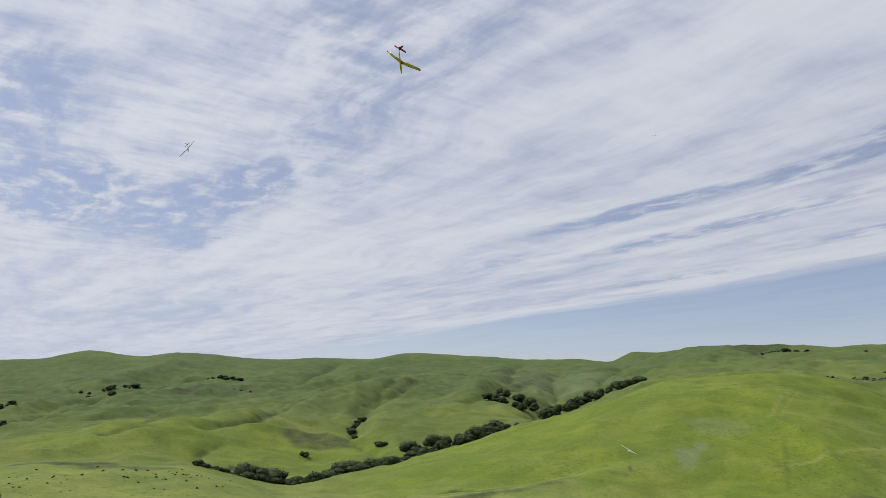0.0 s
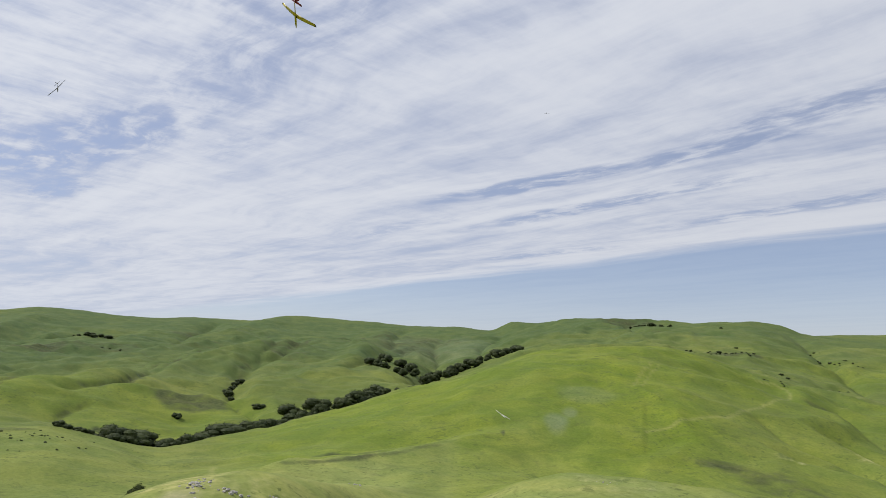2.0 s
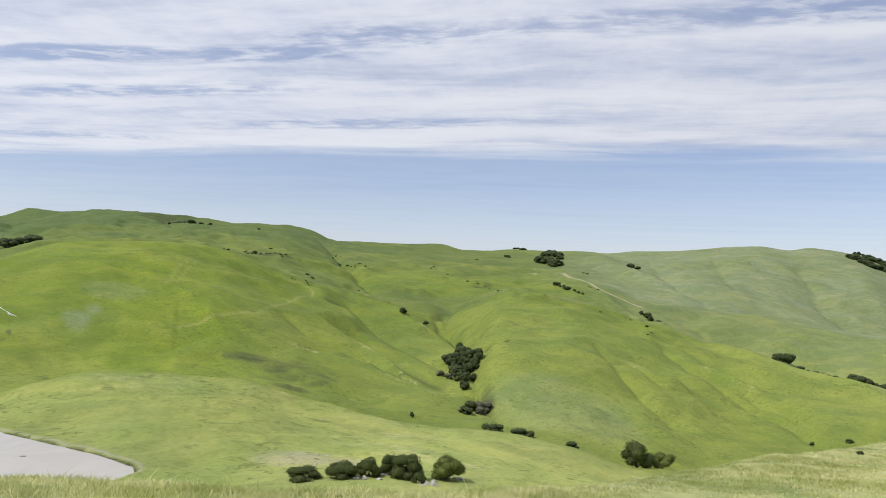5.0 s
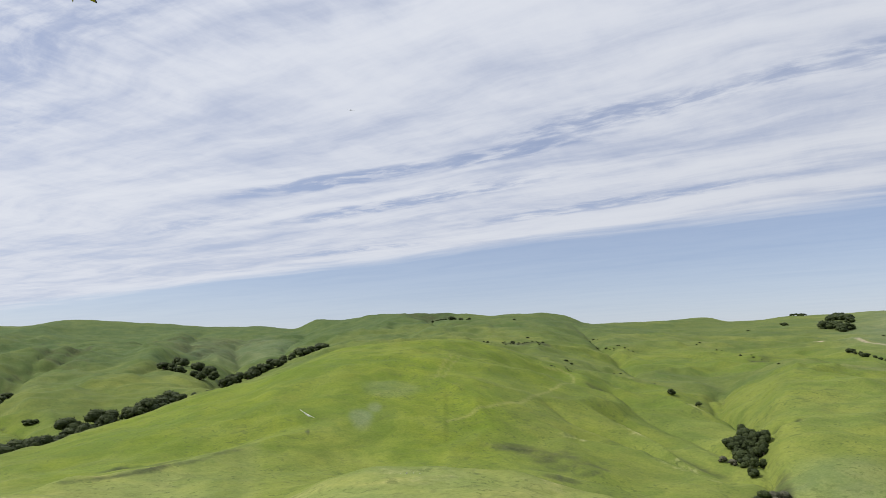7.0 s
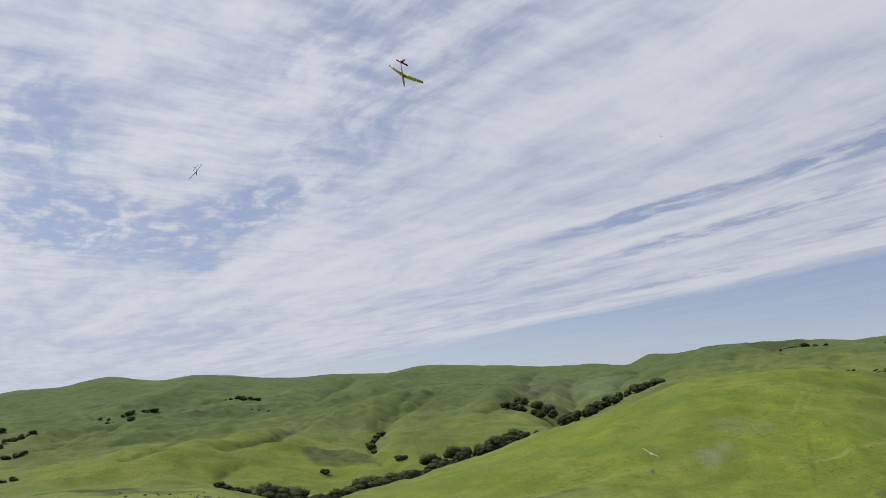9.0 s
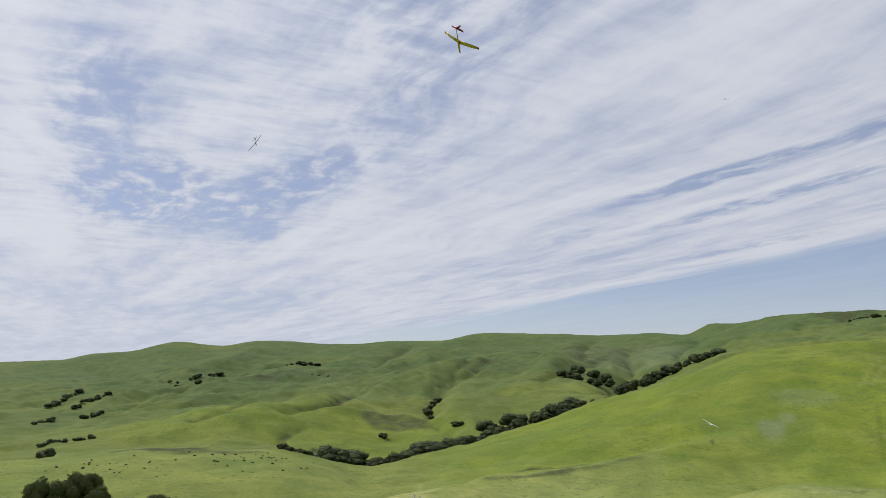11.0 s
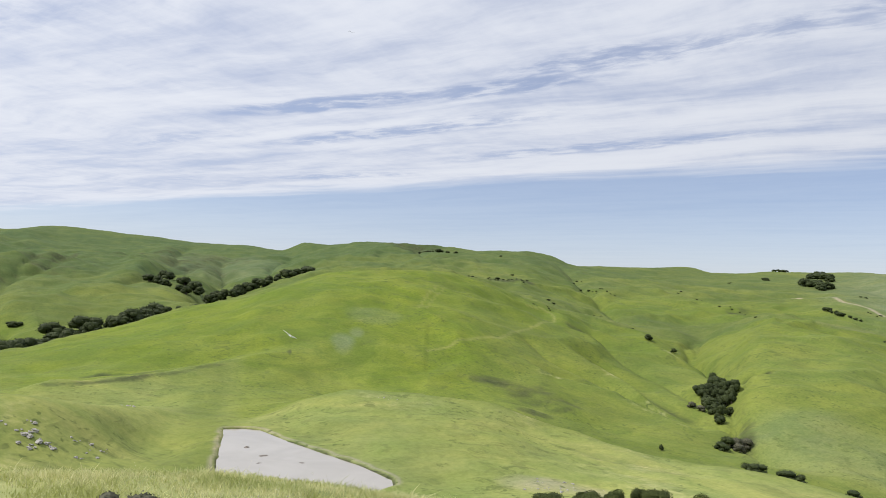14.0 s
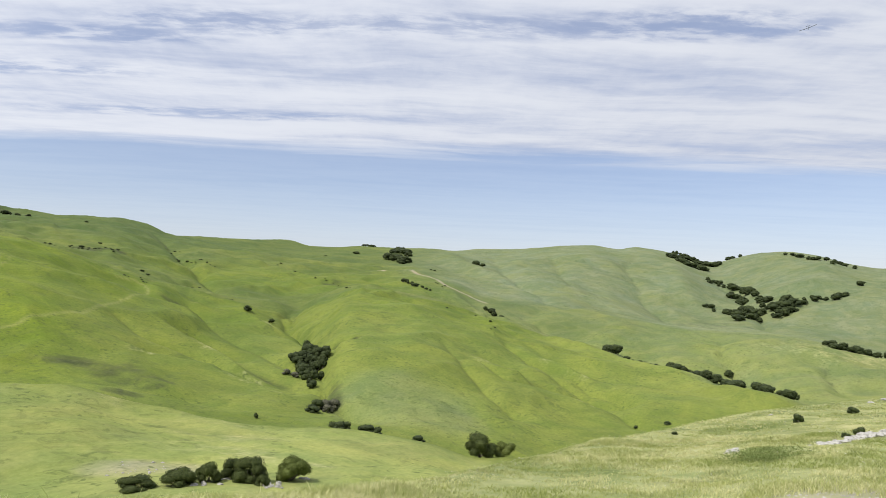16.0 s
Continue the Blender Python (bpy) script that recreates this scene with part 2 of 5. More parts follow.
def slopes(x, y):
    """Slopes of a curve through rows of y over x that never overshoots."""
    h = np.diff(x, axis=-1)
    d = np.diff(y, axis=-1) / h
    m = np.zeros_like(y)
    a, b = d[..., :-1], d[..., 1:]
    w1, w2 = 2 * h[..., 1:] + h[..., :-1], h[..., 1:] + 2 * h[..., :-1]
    with np.errstate(divide="ignore", invalid="ignore"):
        mid = (w1 + w2) / (w1 / a + w2 / b)
    m[..., 1:-1] = np.where(a * b > 0, mid, 0.0)
    m[..., 0], m[..., -1] = d[..., 0], d[..., -1]
    return m


ready = {}             # the lines of the country with their slopes, worked out once


def hermite(u, h, y0, y1, m0, m1):
    return y0 * (1 + 2 * u) * (1 - u) ** 2 + h * m0 * u * (1 - u) ** 2 + y1 * u * u * (3 - 2 * u) + h * m1 * u * u * (u - 1)


def along(line, az):
    if id(line) not in ready:
        t = np.array(line, float)
        ready[id(line)] = t, slopes(t[:, 0], t[:, 1]), slopes(t[:, 0], t[:, 2])
    t, out = ready[id(line)][0], []
    for k in (1, 2):
        x, y, m = t[:, 0], t[:, k], ready[id(line)][k]
        i = np.clip(np.searchsorted(x, az) - 1, 0, len(x) - 2)
        h = x[i + 1] - x[i]
        out.append(hermite((az - x[i]) / h, h, y[i], y[i + 1], m[i], m[i + 1]))
    return out


def lattice(ix, iy, seed):
    h = (ix * 374761393 + iy * 668265263 + seed * 974634777) & 0x7FFFFFFF
    h = ((h ^ (h >> 13)) * 1274126177) & 0x7FFFFFFF
    return ((h ^ (h >> 16)) & 0xFFFF) / 32767.5 - 1.0


def wave(x, y, seed=0):
    """Smooth noise from -1 to 1."""
    fx, fy = np.floor(x), np.floor(y)
    ix, iy = fx.astype(np.int64), fy.astype(np.int64)
    u, v = x - fx, y - fy
    u, v = u * u * u * (u * (6 * u - 15) + 10), v * v * v * (v * (6 * v - 15) + 10)
    a = lattice(ix, iy, seed) * (1 - u) + lattice(ix + 1, iy, seed) * u
    b = lattice(ix, iy + 1, seed) * (1 - u) + lattice(ix + 1, iy + 1, seed) * u
    return a * (1 - v) + b * v


def waves(x, y, octaves=4, seed=0, rough=0.5):
    total, size = 0.0, 1.0
    for k in range(octaves):
        total = total + size * wave(x * 2 ** k + 17.3 * k, y * 2 ** k - 9.1 * k, seed + k)
        size *= rough
    return total


def plan(az, r):
    """Place on the plan from a bearing and a distance."""
    return r * np.sin(np.radians(az)), r * np.cos(np.radians(az))


def to_line(x, y, pts):
    """Distance to a line on the plan given by bearings and distances, and how far along it (0 to 1)."""
    p = [plan(*q) for q in pts]
    best, where = np.full(np.shape(x), 1e9), np.zeros(np.shape(x))
    for k in range(len(p) - 1):
        (ax, ay), (bx, by) = p[k], p[k + 1]
        dx, dy = bx - ax, by - ay
        u = np.clip(((x - ax) * dx + (y - ay) * dy) / (dx * dx + dy * dy), 0, 1)
        d = np.hypot(x - ax - u * dx, y - ay - u * dy)
        near = d < best
        best, where = np.where(near, d, best), np.where(near, (k + u) / (len(p) - 1), where)
    return best, where


def far_side(x, y, pts):
    """Distance to a line, how far along it, and whether a place lies beyond it as seen from the hilltop."""
    p = [plan(*q) for q in pts]
    best, where, beyond = np.full(np.shape(x), 1e9), np.zeros(np.shape(x)), np.zeros(np.shape(x), bool)
    for k in range(len(p) - 1):
        (ax, ay), (bx, by) = p[k], p[k + 1]
        dx, dy = bx - ax, by - ay
        u = np.clip(((x - ax) * dx + (y - ay) * dy) / (dx * dx + dy * dy), 0, 1)
        d = np.hypot(x - ax - u * dx, y - ay - u * dy)
        near = d < best
        best, where = np.where(near, d, best), np.where(near, (k + u) / (len(p) - 1), where)
        beyond = np.where(near, dx * (y - ay) - dy * (x - ax) > 0, beyond)
    return best, where, beyond


def near_scarp(x, y, pts, width):
    """Places near a scarp: which, distance in widths, strength towards the ends, and whether beyond it."""
    p = np.array([plan(*q) for q in pts])
    lo, hi = p.min(0) - 5 * width, p.max(0) + 5 * width
    if x.min() > hi[0] or x.max() < lo[0] or y.min() > hi[1] or y.max() < lo[1]:
        return np.zeros(0, int), np.zeros(0), np.zeros(0), np.zeros(0, bool)
    k = np.nonzero((x > lo[0]) & (x < hi[0]) & (y > lo[1]) & (y < hi[1]))[0]
    xs, ys = x[k] / (6 * width), y[k] / (6 * width)
    d, u, beyond = far_side(x[k] + 0.5 * width * waves(xs, ys, 3, 81), y[k] + 0.5 * width * waves(xs, ys, 3, 91), pts)
    ends = np.clip(np.minimum(4 * u, 4 * (1 - u)), 0, 1)
    return k, d / width, ends * ends * (3 - 2 * ends), beyond


def near_line(x, y, pts, half, seed):
    """Which places lie near a line, how far from it (with a natural waver) and how far along."""
    p = np.array([plan(*q) for q in pts])
    lo, hi = p.min(0) - 4 * half, p.max(0) + 4 * half
    if x.min() > hi[0] or x.max() < lo[0] or y.min() > hi[1] or y.max() < lo[1]:
        return np.zeros(0, int), np.zeros(0), np.zeros(0)
    k = np.nonzero((x > lo[0]) & (x < hi[0]) & (y > lo[1]) & (y < hi[1]))[0]
    xs, ys = x[k] / (5 * half), y[k] / (5 * half)
    d, u = to_line(x[k] + 0.45 * half * waves(xs, ys, 2, seed), y[k] + 0.45 * half * waves(xs, ys, 2, seed + 40), pts)
    return k, d, u


# Water courses cut into the slopes: half width, depth, bearings and distances down their length.
GULLIES = [
    (9, 4.0, [(47.9, 480), (46.2, 492), (45.1, 434), (45.3, 400), (47.2, 340), (48.3, 270), (48.6, 235), (50.2, 215)]),
    (6, 2.2, [(51.4, 315), (49.4, 308), (48.6, 296)]),
    (8, 2.5, [(37.5, 420), (40.0, 360), (44.0, 310), (47.4, 285)]),
    (7, 2.5, [(31, 330), (38, 290), (44, 268), (48.3, 258)]),
    (8, 2.6, [(-1.7, 930), (-2.2, 860), (-4.0, 721), (-5.4, 610), (-6.4, 550), (-7.0, 490), (-5.2, 440), (-5.0, 395)]),
    (9, 3.0, [(4.0, 960), (0.5, 950), (-1.7, 930)]),
    (8, 2.0, [(-10.4, 800), (-11.1, 742), (-12.5, 660), (-13.4, 600), (-15.4, 602), (-18.5, 560), (-24, 500)]),
    (16, 6.0, [(-16, 1020), (-20, 930), (-26, 760), (-31, 640)]),
    (22, 7.0, [(9.5, 1060), (8.8, 820), (8.3, 660), (7.0, 540)]),
    (14, 5.0, [(14.0, 1050), (12.5, 860), (11.5, 700)]),
    (10, 2.0, [(64, 640), (67, 560), (72, 500)]),
    (9, 3.0, [(63, 370), (66.5, 340), (70, 310), (74.3, 275)]),
    (7, 2.0, [(57, 330), (60, 290), (64, 250)]),
    (16, 4.0, [(78, 1200), (80, 1080), (81.0, 920), (81.7, 830), (83, 740)]),
    (12, 2.6, [(88, 1020), (84.5, 980), (82.6, 890)]),
    (14, 2.6, [(61, 1250), (62, 1050), (63.4, 850), (66, 720)]),
    (14, 3.0, [(72.5, 1330), (72.2, 1100), (73.8, 900), (75.5, 780)]),
    (12, 2.4, [(66, 1250), (66.6, 1050), (67.6, 870)]),
    (12, 5.0, [(24.0, 1000), (23.7, 900), (24.5, 800)]),
    (12, 4.0, [(35, 980), (36.5, 800), (38.5, 640), (40.5, 540)]),
    (14, 5.0, [(-33, 1200), (-29, 1000), (-27, 850)]),
    (14, 5.0, [(-8, 1200), (-9.5, 1050), (-11, 900)]),
    (10, 3.0, [(-16, 390), (-14.5, 370), (-13, 345)]),
    (5, 1.8, [(-10.6, 640), (-11.3, 600), (-12.7, 554), (-13.9, 506), (-16.3, 474), (-18.3, 454)]),
    (5, 1.8, [(0.2, 900), (-1.0, 800), (-1.95, 744), (-3.5, 673), (-5.9, 609), (-6.9, 557)]),
    (5, 2.0, [(-22.0, 448), (-22.8, 441), (-24.9, 428)]),
    (9, 1.5, [(36, 178), (40, 172), (44, 169), (48, 166), (52, 163), (56.5, 160), (60, 160)]),
    (4, 2.2, [(50.6, 314), (49.4, 314), (48.3, 312)]),
    (4, 2.6, [(47.5, 504), (45.4, 488), (45.0, 460), (45.4, 392), (47.0, 359)]),
    (5, 2.4, [(59.3, 322), (60.7, 312), (63.0, 296), (65.7, 306), (68.8, 312), (71.4, 304)]),
    (5, 2.4, [(62.0, 382), (62.9, 368), (65.6, 350), (68.7, 340), (70.9, 317), (72.2, 304)]),
    (5, 1.1, [(-9.0, 849), (-10.4, 731), (-11.2, 625), (-12.3, 596), (-12.75, 580), (-12.95, 552), (-13.4, 520), (-14.2, 504), (-15.5, 480), (-16.9, 474)]),
    (6, 1.2, [(-1.3, 870), (-1.6, 840), (-2.4, 748), (-3.0, 707), (-3.4, 680), (-4.1, 668), (-5.2, 655), (-5.7, 645), (-6.3, 606), (-6.75, 580)]),
    (5, 2.0, [(-21.2, 468), (-22.6, 450), (-24.0, 440), (-25.0, 431)]),
    (5, 2.0, [(-16.4, 440), (-16.9, 430), (-18.3, 412), (-19.7, 372)]),
    (7, 2.4, [(-26.3, 779), (-27.6, 747), (-29.5, 701)]),
    (6, 1.6, [(-21.0, 640), (-23.0, 628), (-25.0, 621), (-28.6, 636)]),
    (8, 3.0, [(7.2, 900), (4.9, 737), (3.1, 649), (1.75, 622)]),
    (9, 3.0, [(6.4, 1150), (5.4, 959), (4.9, 832)]),
    (7, 2.2, [(78.4, 612), (78.8, 540), (79.4, 500), (81.4, 480), (83.3, 433)]),
    (7, 2.0, [(85.8, 530), (86.2, 500), (86.5, 460)]),
]
TERRACE = [(-5.5, 196), (-3.8, 201), (-1.6, 209), (0.6, 214), (3.7, 223), (8.2, 239), (12.2, 246), (17, 251)]
BANK_EDGE = [(-180, 190, 0)] + [(a, q + 2, 0) for a, q in TERRACE] + [(180, 250, 0)]
# Sharp-crested folds down the slopes, each with a trough on its far side: half width, height, how far off the trough lies, line.
FOLDS = [
    (8, 3.2, 16, TERRACE),
    (9, 3.2, 18, [(36.9, 428), (39.8, 418), (42.3, 396), (45.0, 382)]),
    (13, 3.4, 27, [(64.2, 450), (66.5, 436), (70.0, 420), (72.2, 400), (75.9, 372), (78.7, 350), (81.0, 330), (84.0, 316)]),
    (11, 4.0, 22, [(57.5, 690), (61.0, 600), (63.2, 520), (65.0, 470)]),
    (14, 3.0, 28, [(-4.5, 560), (-6.2, 482), (-8.0, 490), (-10.1, 500), (-12.3, 494), (-15, 480)]),
    (16, 4.0, 34, [(-2, 1000), (-8, 900), (-13, 800), (-19, 700), (-26, 620)]),
    (14, 3.2, 30, [(-12, 1010), (-17, 880), (-23, 760), (-30, 690)]),
    (22, 4.0, 46, [(62, 1080), (65.5, 960), (69, 840), (73, 760)]),
    (22, 4.5, 46, [(70.5, 1180), (73, 1040), (76, 900), (78.5, 800)]),
    (18, 4.0, 40, [(57, 930), (60, 860), (64, 770), (69, 700)]),
]
# Crests that break off on their far side: width of the drop, its depth, sunlight painted on the lip, scrub and painted
# shade at the foot, line from left to right.
SCARPS = [
    (16, 5.0, 0.18, 0.55, [(-4.56, 988), (-1.39, 1005), (1.79, 955), (3.7, 896)]),
    (6, 3.0, 0.22, 0.80, [(-5.2, 200), (-3.0, 203), (-1.08, 205), (2.48, 211), (6.03, 221), (9.1, 231), (12.5, 240)]),
    (18, 3.9, 0.15, 0.35, [(-25.1, 844), (-22.8, 870), (-20.1, 964), (-18.1, 1090)]),
    (18, 4.2, 0.15, 0.30, [(-16.0, 829), (-13.9, 978), (-12.1, 1130)]),
    (10, 2.0, 0.15, 0.40, [(-16.7, 474), (-14.2, 480), (-12.1, 487), (-8.6, 489), (-5.9, 470)]),
    (20, 4.2, 0.12, 0.55, [(-11.8, 960), (-10.6, 950), (-9.0, 935), (-7.7, 930)]),
    (18, 4.8, 0.15, 0.30, [(-5.3, 980), (-4.6, 1060), (-4.1, 1152)]),
    (11, 4.0, 0.18, 0.30, [(-6.4, 603), (-4.1, 571), (-1.4, 530), (0.4, 514)]),
    (13, 4.5, 0.18, 0.25, [(-30.0, 603), (-26.8, 607), (-22.0, 630), (-19.2, 686)]),
    (13, 4.5, 0.18, 0.35, [(-1.4, 679), (1.8, 666), (4.5, 667)]),
    (15, 3.3, 0.18, 0.30, [(-33.0, 800), (-30.0, 770), (-27.5, 740), (-24.0, 720)]),
    (10, 5.0, 0.27, 0.25, [(34.0, 420), (36.5, 416), (38.3, 412), (40.6, 400), (43.2, 384), (45.0, 376), (46.3, 372)]),
    (8, 4.2, 0.36, 0.35, [(35.0, 328), (36.2, 321), (38.5, 308), (40.8, 290), (43.0, 276), (45.1, 263), (46.9, 252)]),
    (7, 3.0, 0.27, 0.40, [(32.0, 276), (34.8, 268), (36.8, 267), (39.6, 268), (41.7, 268)]),
    (7, 3.0, 0.33, 0.45, [(38.8, 264), (40.9, 260), (43.0, 254), (45.2, 247), (47.4, 242)]),
    (5, 1.2, 0.12, 0.60, [(30.5, 224), (32.4, 218), (35.3, 216), (38.1, 217), (40.5, 216)]),
    (6, 2.2, 0.18, 0.30, [(48.0, 315), (49.4, 306), (50.8, 301)]),
    (7, 2.6, 0.21, 0.50, [(45.3, 486), (46.2, 500), (47.5, 519), (48.4, 530)]),
    (9, 4.2, 0.36, 0.15, [(59.5, 336), (60.7, 328), (62.5, 318), (63.9, 309), (65.7, 303), (67.5, 299), (69.7, 297), (72.3, 294)]),
    (9, 3.6, 0.30, 0.15, [(63.1, 384), (65.2, 368), (67.4, 352), (69.2, 342), (70.9, 326)]),
    (18, 4.2, 0.18, 0.00, [(63.6, 590), (64.2, 605), (66.4, 650), (69.0, 697), (71.6, 735), (75.8, 730), (79.0, 690), (81.5, 660), (86.5, 640)]),
    (22, 4.8, 0.12, 0.00, [(62.7, 903), (65.4, 1050), (67.2, 1100), (69.8, 1032)]),
    (18, 4.2, 0.12, 0.10, [(64.2, 790), (65.5, 795), (68.1, 806), (71.2, 880)]),
    (22, 5.4, 0.12, 0.00, [(69.8, 1032), (72.0, 1016), (74.1, 994), (77.4, 963), (79.4, 934)]),
    (16, 5.0, 0.12, 0.00, [(82.9, 836), (85.4, 870), (87.8, 900), (89.4, 920), (92, 930)]),
    (16, 3.6, 0.12, 0.10, [(54.5, 1100), (56.3, 986), (58.2, 878), (60.5, 809)]),
    (16, 3.6, 0.12, 0.00, [(58.6, 830), (59.8, 870), (61.4, 900), (64.1, 866)]),
]
# Low ribs and spurs: the same, raised.
RIBS = [
    (42, 11.0, [(-1, 860), (-6, 700), (-11, 580), (-17, 500), (-25, 450), (-34, 430)]),
    (30, 7.0, [(57, 1200), (60, 1000), (62.5, 860)]),
    (46, 8.0, [(68.0, 1330), (68.8, 1080), (70.2, 880), (72, 760)]),
    (36, 7.0, [(75.0, 1280), (76.3, 1080), (78.2, 880)]),
    (30, 4.0, [(63.5, 1200), (64.0, 1000), (65.5, 830)]),
    (34, 9.0, [(86, 1250), (85.4, 1100), (84.6, 1020)]),
    (30, 8.0, [(-20, 1200), (-23, 1020), (-28, 860)]),
    (30, 7.0, [(-4, 1220), (-6, 1040), (-9, 900)]),
    (24, 6.0, [(4.5, 1150), (4.0, 950), (3.0, 760), (0, 600)]),
]


POND_Z = -24.0
POND = [(9.3, 97), (9.4, 113), (9.75, 139.8), (11.0, 140.2), (12.3, 138.4), (14.2, 128.5), (16.1, 121.7), (18.3, 115.0),
        (20.3, 109.5), (22.4, 102.5), (22.6, 99.5), (20.5, 95.5)]


def to_pond(x, y):
    """Distance to the pond's edge; minus inside."""
    d, _ = to_line(x, y, POND + POND[:1])
    p = [plan(*q) for q in POND]
    inside = np.zeros(np.shape(x), bool)
    for k in range(len(p)):
        (ax, ay), (bx, by) = p[k], p[k - 1]
        inside ^= ((ay > y) != (by > y)) & (x < (bx - ax) * (y - ay) / (by - ay + 1e-12) + ax)
    return np.where(inside, -d, d)


def ground(x, y):
    """Height of the land at places on the plan."""
    x, y = np.asarray(x, float), np.asarray(y, float)
    shape = x.shape
    x, y = x.ravel(), y.ravel()
    az, r = np.degrees(np.arctan2(x, y)), np.maximum(np.hypot(x, y), 0.5)
    rs, zs = [np.full(len(r), 0.5), np.full(len(r), 2.0)], [np.zeros(len(r)), np.full(len(r), -0.12)]
    for line in COUNTRY:
        rr, el = along(line, az)
        rr = np.maximum(rr, rs[-1] * 1.05)
        rs.append(rr)
        zs.append(EYE + rr * np.tan(np.radians(el)))
    rs, zs = np.log(np.stack(rs, -1)), np.stack(zs, -1)
    lr = np.log(np.minimum(r, 4590))
    m = slopes(rs, zs)
    i = np.clip((lr[:, None] >= rs).sum(1) - 1, 0, rs.shape[1] - 2)[:, None]
    take = lambda a, j: np.take_along_axis(a, j, 1)[:, 0]
    r0, r1 = take(rs, i), take(rs, i + 1)
    z = hermite((lr - r0) / (r1 - r0), r1 - r0, take(zs, i), take(zs, i + 1), take(m, i), take(m, i + 1))
    # rolling, folds and small unevenness
    far = np.clip((r - 60) / 400, 0, 1) * np.clip((1250 - r) / 450, 0.2, 1)
    far = far * (1 - 0.94 * np.clip((az - 54) / 6, 0, 1) * np.clip((r - 520) / 150, 0, 1))
    fold = np.abs(waves(x / 80 + 0.25 * wave(x / 50, y / 50, 9), y / 80, 4, 3))
    z += far * (np.where(az < 25, np.clip(r / 100, 3.5, 8.0), 6.0) * (0.28 - np.minimum(fold, 0.6)) + 2.2 * waves(x / 42, y / 42, 3, 11))
    crease = np.abs(waves(x / 30 + 0.4 * wave(x / 60, y / 60, 71), y / 30, 3, 72))
    z += far * np.clip((r - 300) / 200, 0, 1) * np.where(az < 30, np.clip((r - 420) / 60, 0.6, 4.0), 2.0) * (0.25 - np.minimum(crease, 0.5))
    z += np.clip((r - 25) / 80, 0, 1) * 0.45 * waves(x / 14, y / 14, 3, 21)
    z += np.clip((r - 3) / 10, 0, 1) * 0.05 * waves(x / 1.7, y / 1.7, 3, 31)
    for half, deep, pts in GULLIES:
        k, d, u = near_line(x, y, pts, half, 5)
        cut = 0.75 * np.exp(-(d / half) ** 1.2) + 0.45 * np.exp(-d / (0.3 * half))
        z[k] -= (1.7 if pts[0][1] > 600 else 1.2) * deep * cut * np.minimum(1, 4 * u + 0.15)
    for half, high, pts in RIBS:
        k, d, u = near_line(x, y, pts, half, 15)
        z[k] += 1.4 * high * np.exp(-(d / half) ** 1.6) * np.minimum(1, np.minimum(5 * u, 4 * (1 - u)) + 0.1)
    for half, high, off, pts in FOLDS:
        k, d, u = near_line(x, y, pts, half, 25)
        ends = np.clip(np.minimum(4 * u, 4 * (1 - u)), 0, 1)
        z[k] += high * np.exp(-(d / half) ** 1.15) * ends
        k, d, u = near_line(x, y, [(a, q + off) for a, q in pts], half, 26)
        ends = np.clip(np.minimum(4 * u, 4 * (1 - u)), 0, 1)
        z[k] -= 0.6 * high * np.exp(-(d / (0.9 * half)) ** 1.3) * ends
    for width, drop, _, _, pts in SCARPS:
        k, q, ends, beyond = near_scarp(x, y, pts, width)
        z[k] += drop * ends * (0.22 * np.exp(-(q / 1.4) ** 2) - np.where(beyond, 1.65 * q * np.exp(-q * q / 2), 0.0))
    # the dug basin of the stock pond, and the level strip round it
    if r.min() > 170 or r.max() < 80:
        return z.reshape(shape)
    d = to_pond(x, y)
    w = np.clip(1 - np.maximum(d, 0) / 9, 0, 1)
    w = w * w * (3 - 2 * w)
    z = z * (1 - w) + (POND_Z + 0.35 + 0.08 * wave(x / 2.1, y / 2.1, 4)) * w
    z -= np.where(d < 1.0, 1.1 * np.clip((1.0 - d) / 2.0, 0, 1), 0.0)
    return z.reshape(shape)
# ---- end of terrain shape ----

# ---- materials ----
def material(name):
    m = bpy.data.materials.new(name)
    m.use_nodes = True
    return m, Nodes(m.node_tree)


def finish(n, colour, rough=0.9, bump=None, strength=0.5, distance=0.05, **more):
    inputs = {"Base Color": colour, "Roughness": rough}
    inputs.update(more)
    if bump is not None:
        inputs["Normal"] = n.node("ShaderNodeBump", {"Height": bump, "Strength": strength, "Distance": distance}).outputs[0]
    b = n.node("ShaderNodeBsdfPrincipled", inputs)
    n.node("ShaderNodeOutputMaterial", (b.outputs[0],))


def finish_leaf(n, colour, through=0.35):
    """Thin leaves: light falls on them and also shines through."""
    a = n.node("ShaderNodeBsdfPrincipled", {"Base Color": colour, "Roughness": 0.7, "Specular IOR Level": 0.2})
    b = n.node("ShaderNodeBsdfTranslucent", {"Color": colour})
    m = n.node("ShaderNodeMixShader", (through, a.outputs[0], b.outputs[0]))
    n.node("ShaderNodeOutputMaterial", (m.outputs[0],))


def place(n):
    return n.node("ShaderNodeNewGeometry").outputs["Position"]


def attribute(n, name):
    return n.node("ShaderNodeAttribute", attribute_name=name).outputs["Fac"]


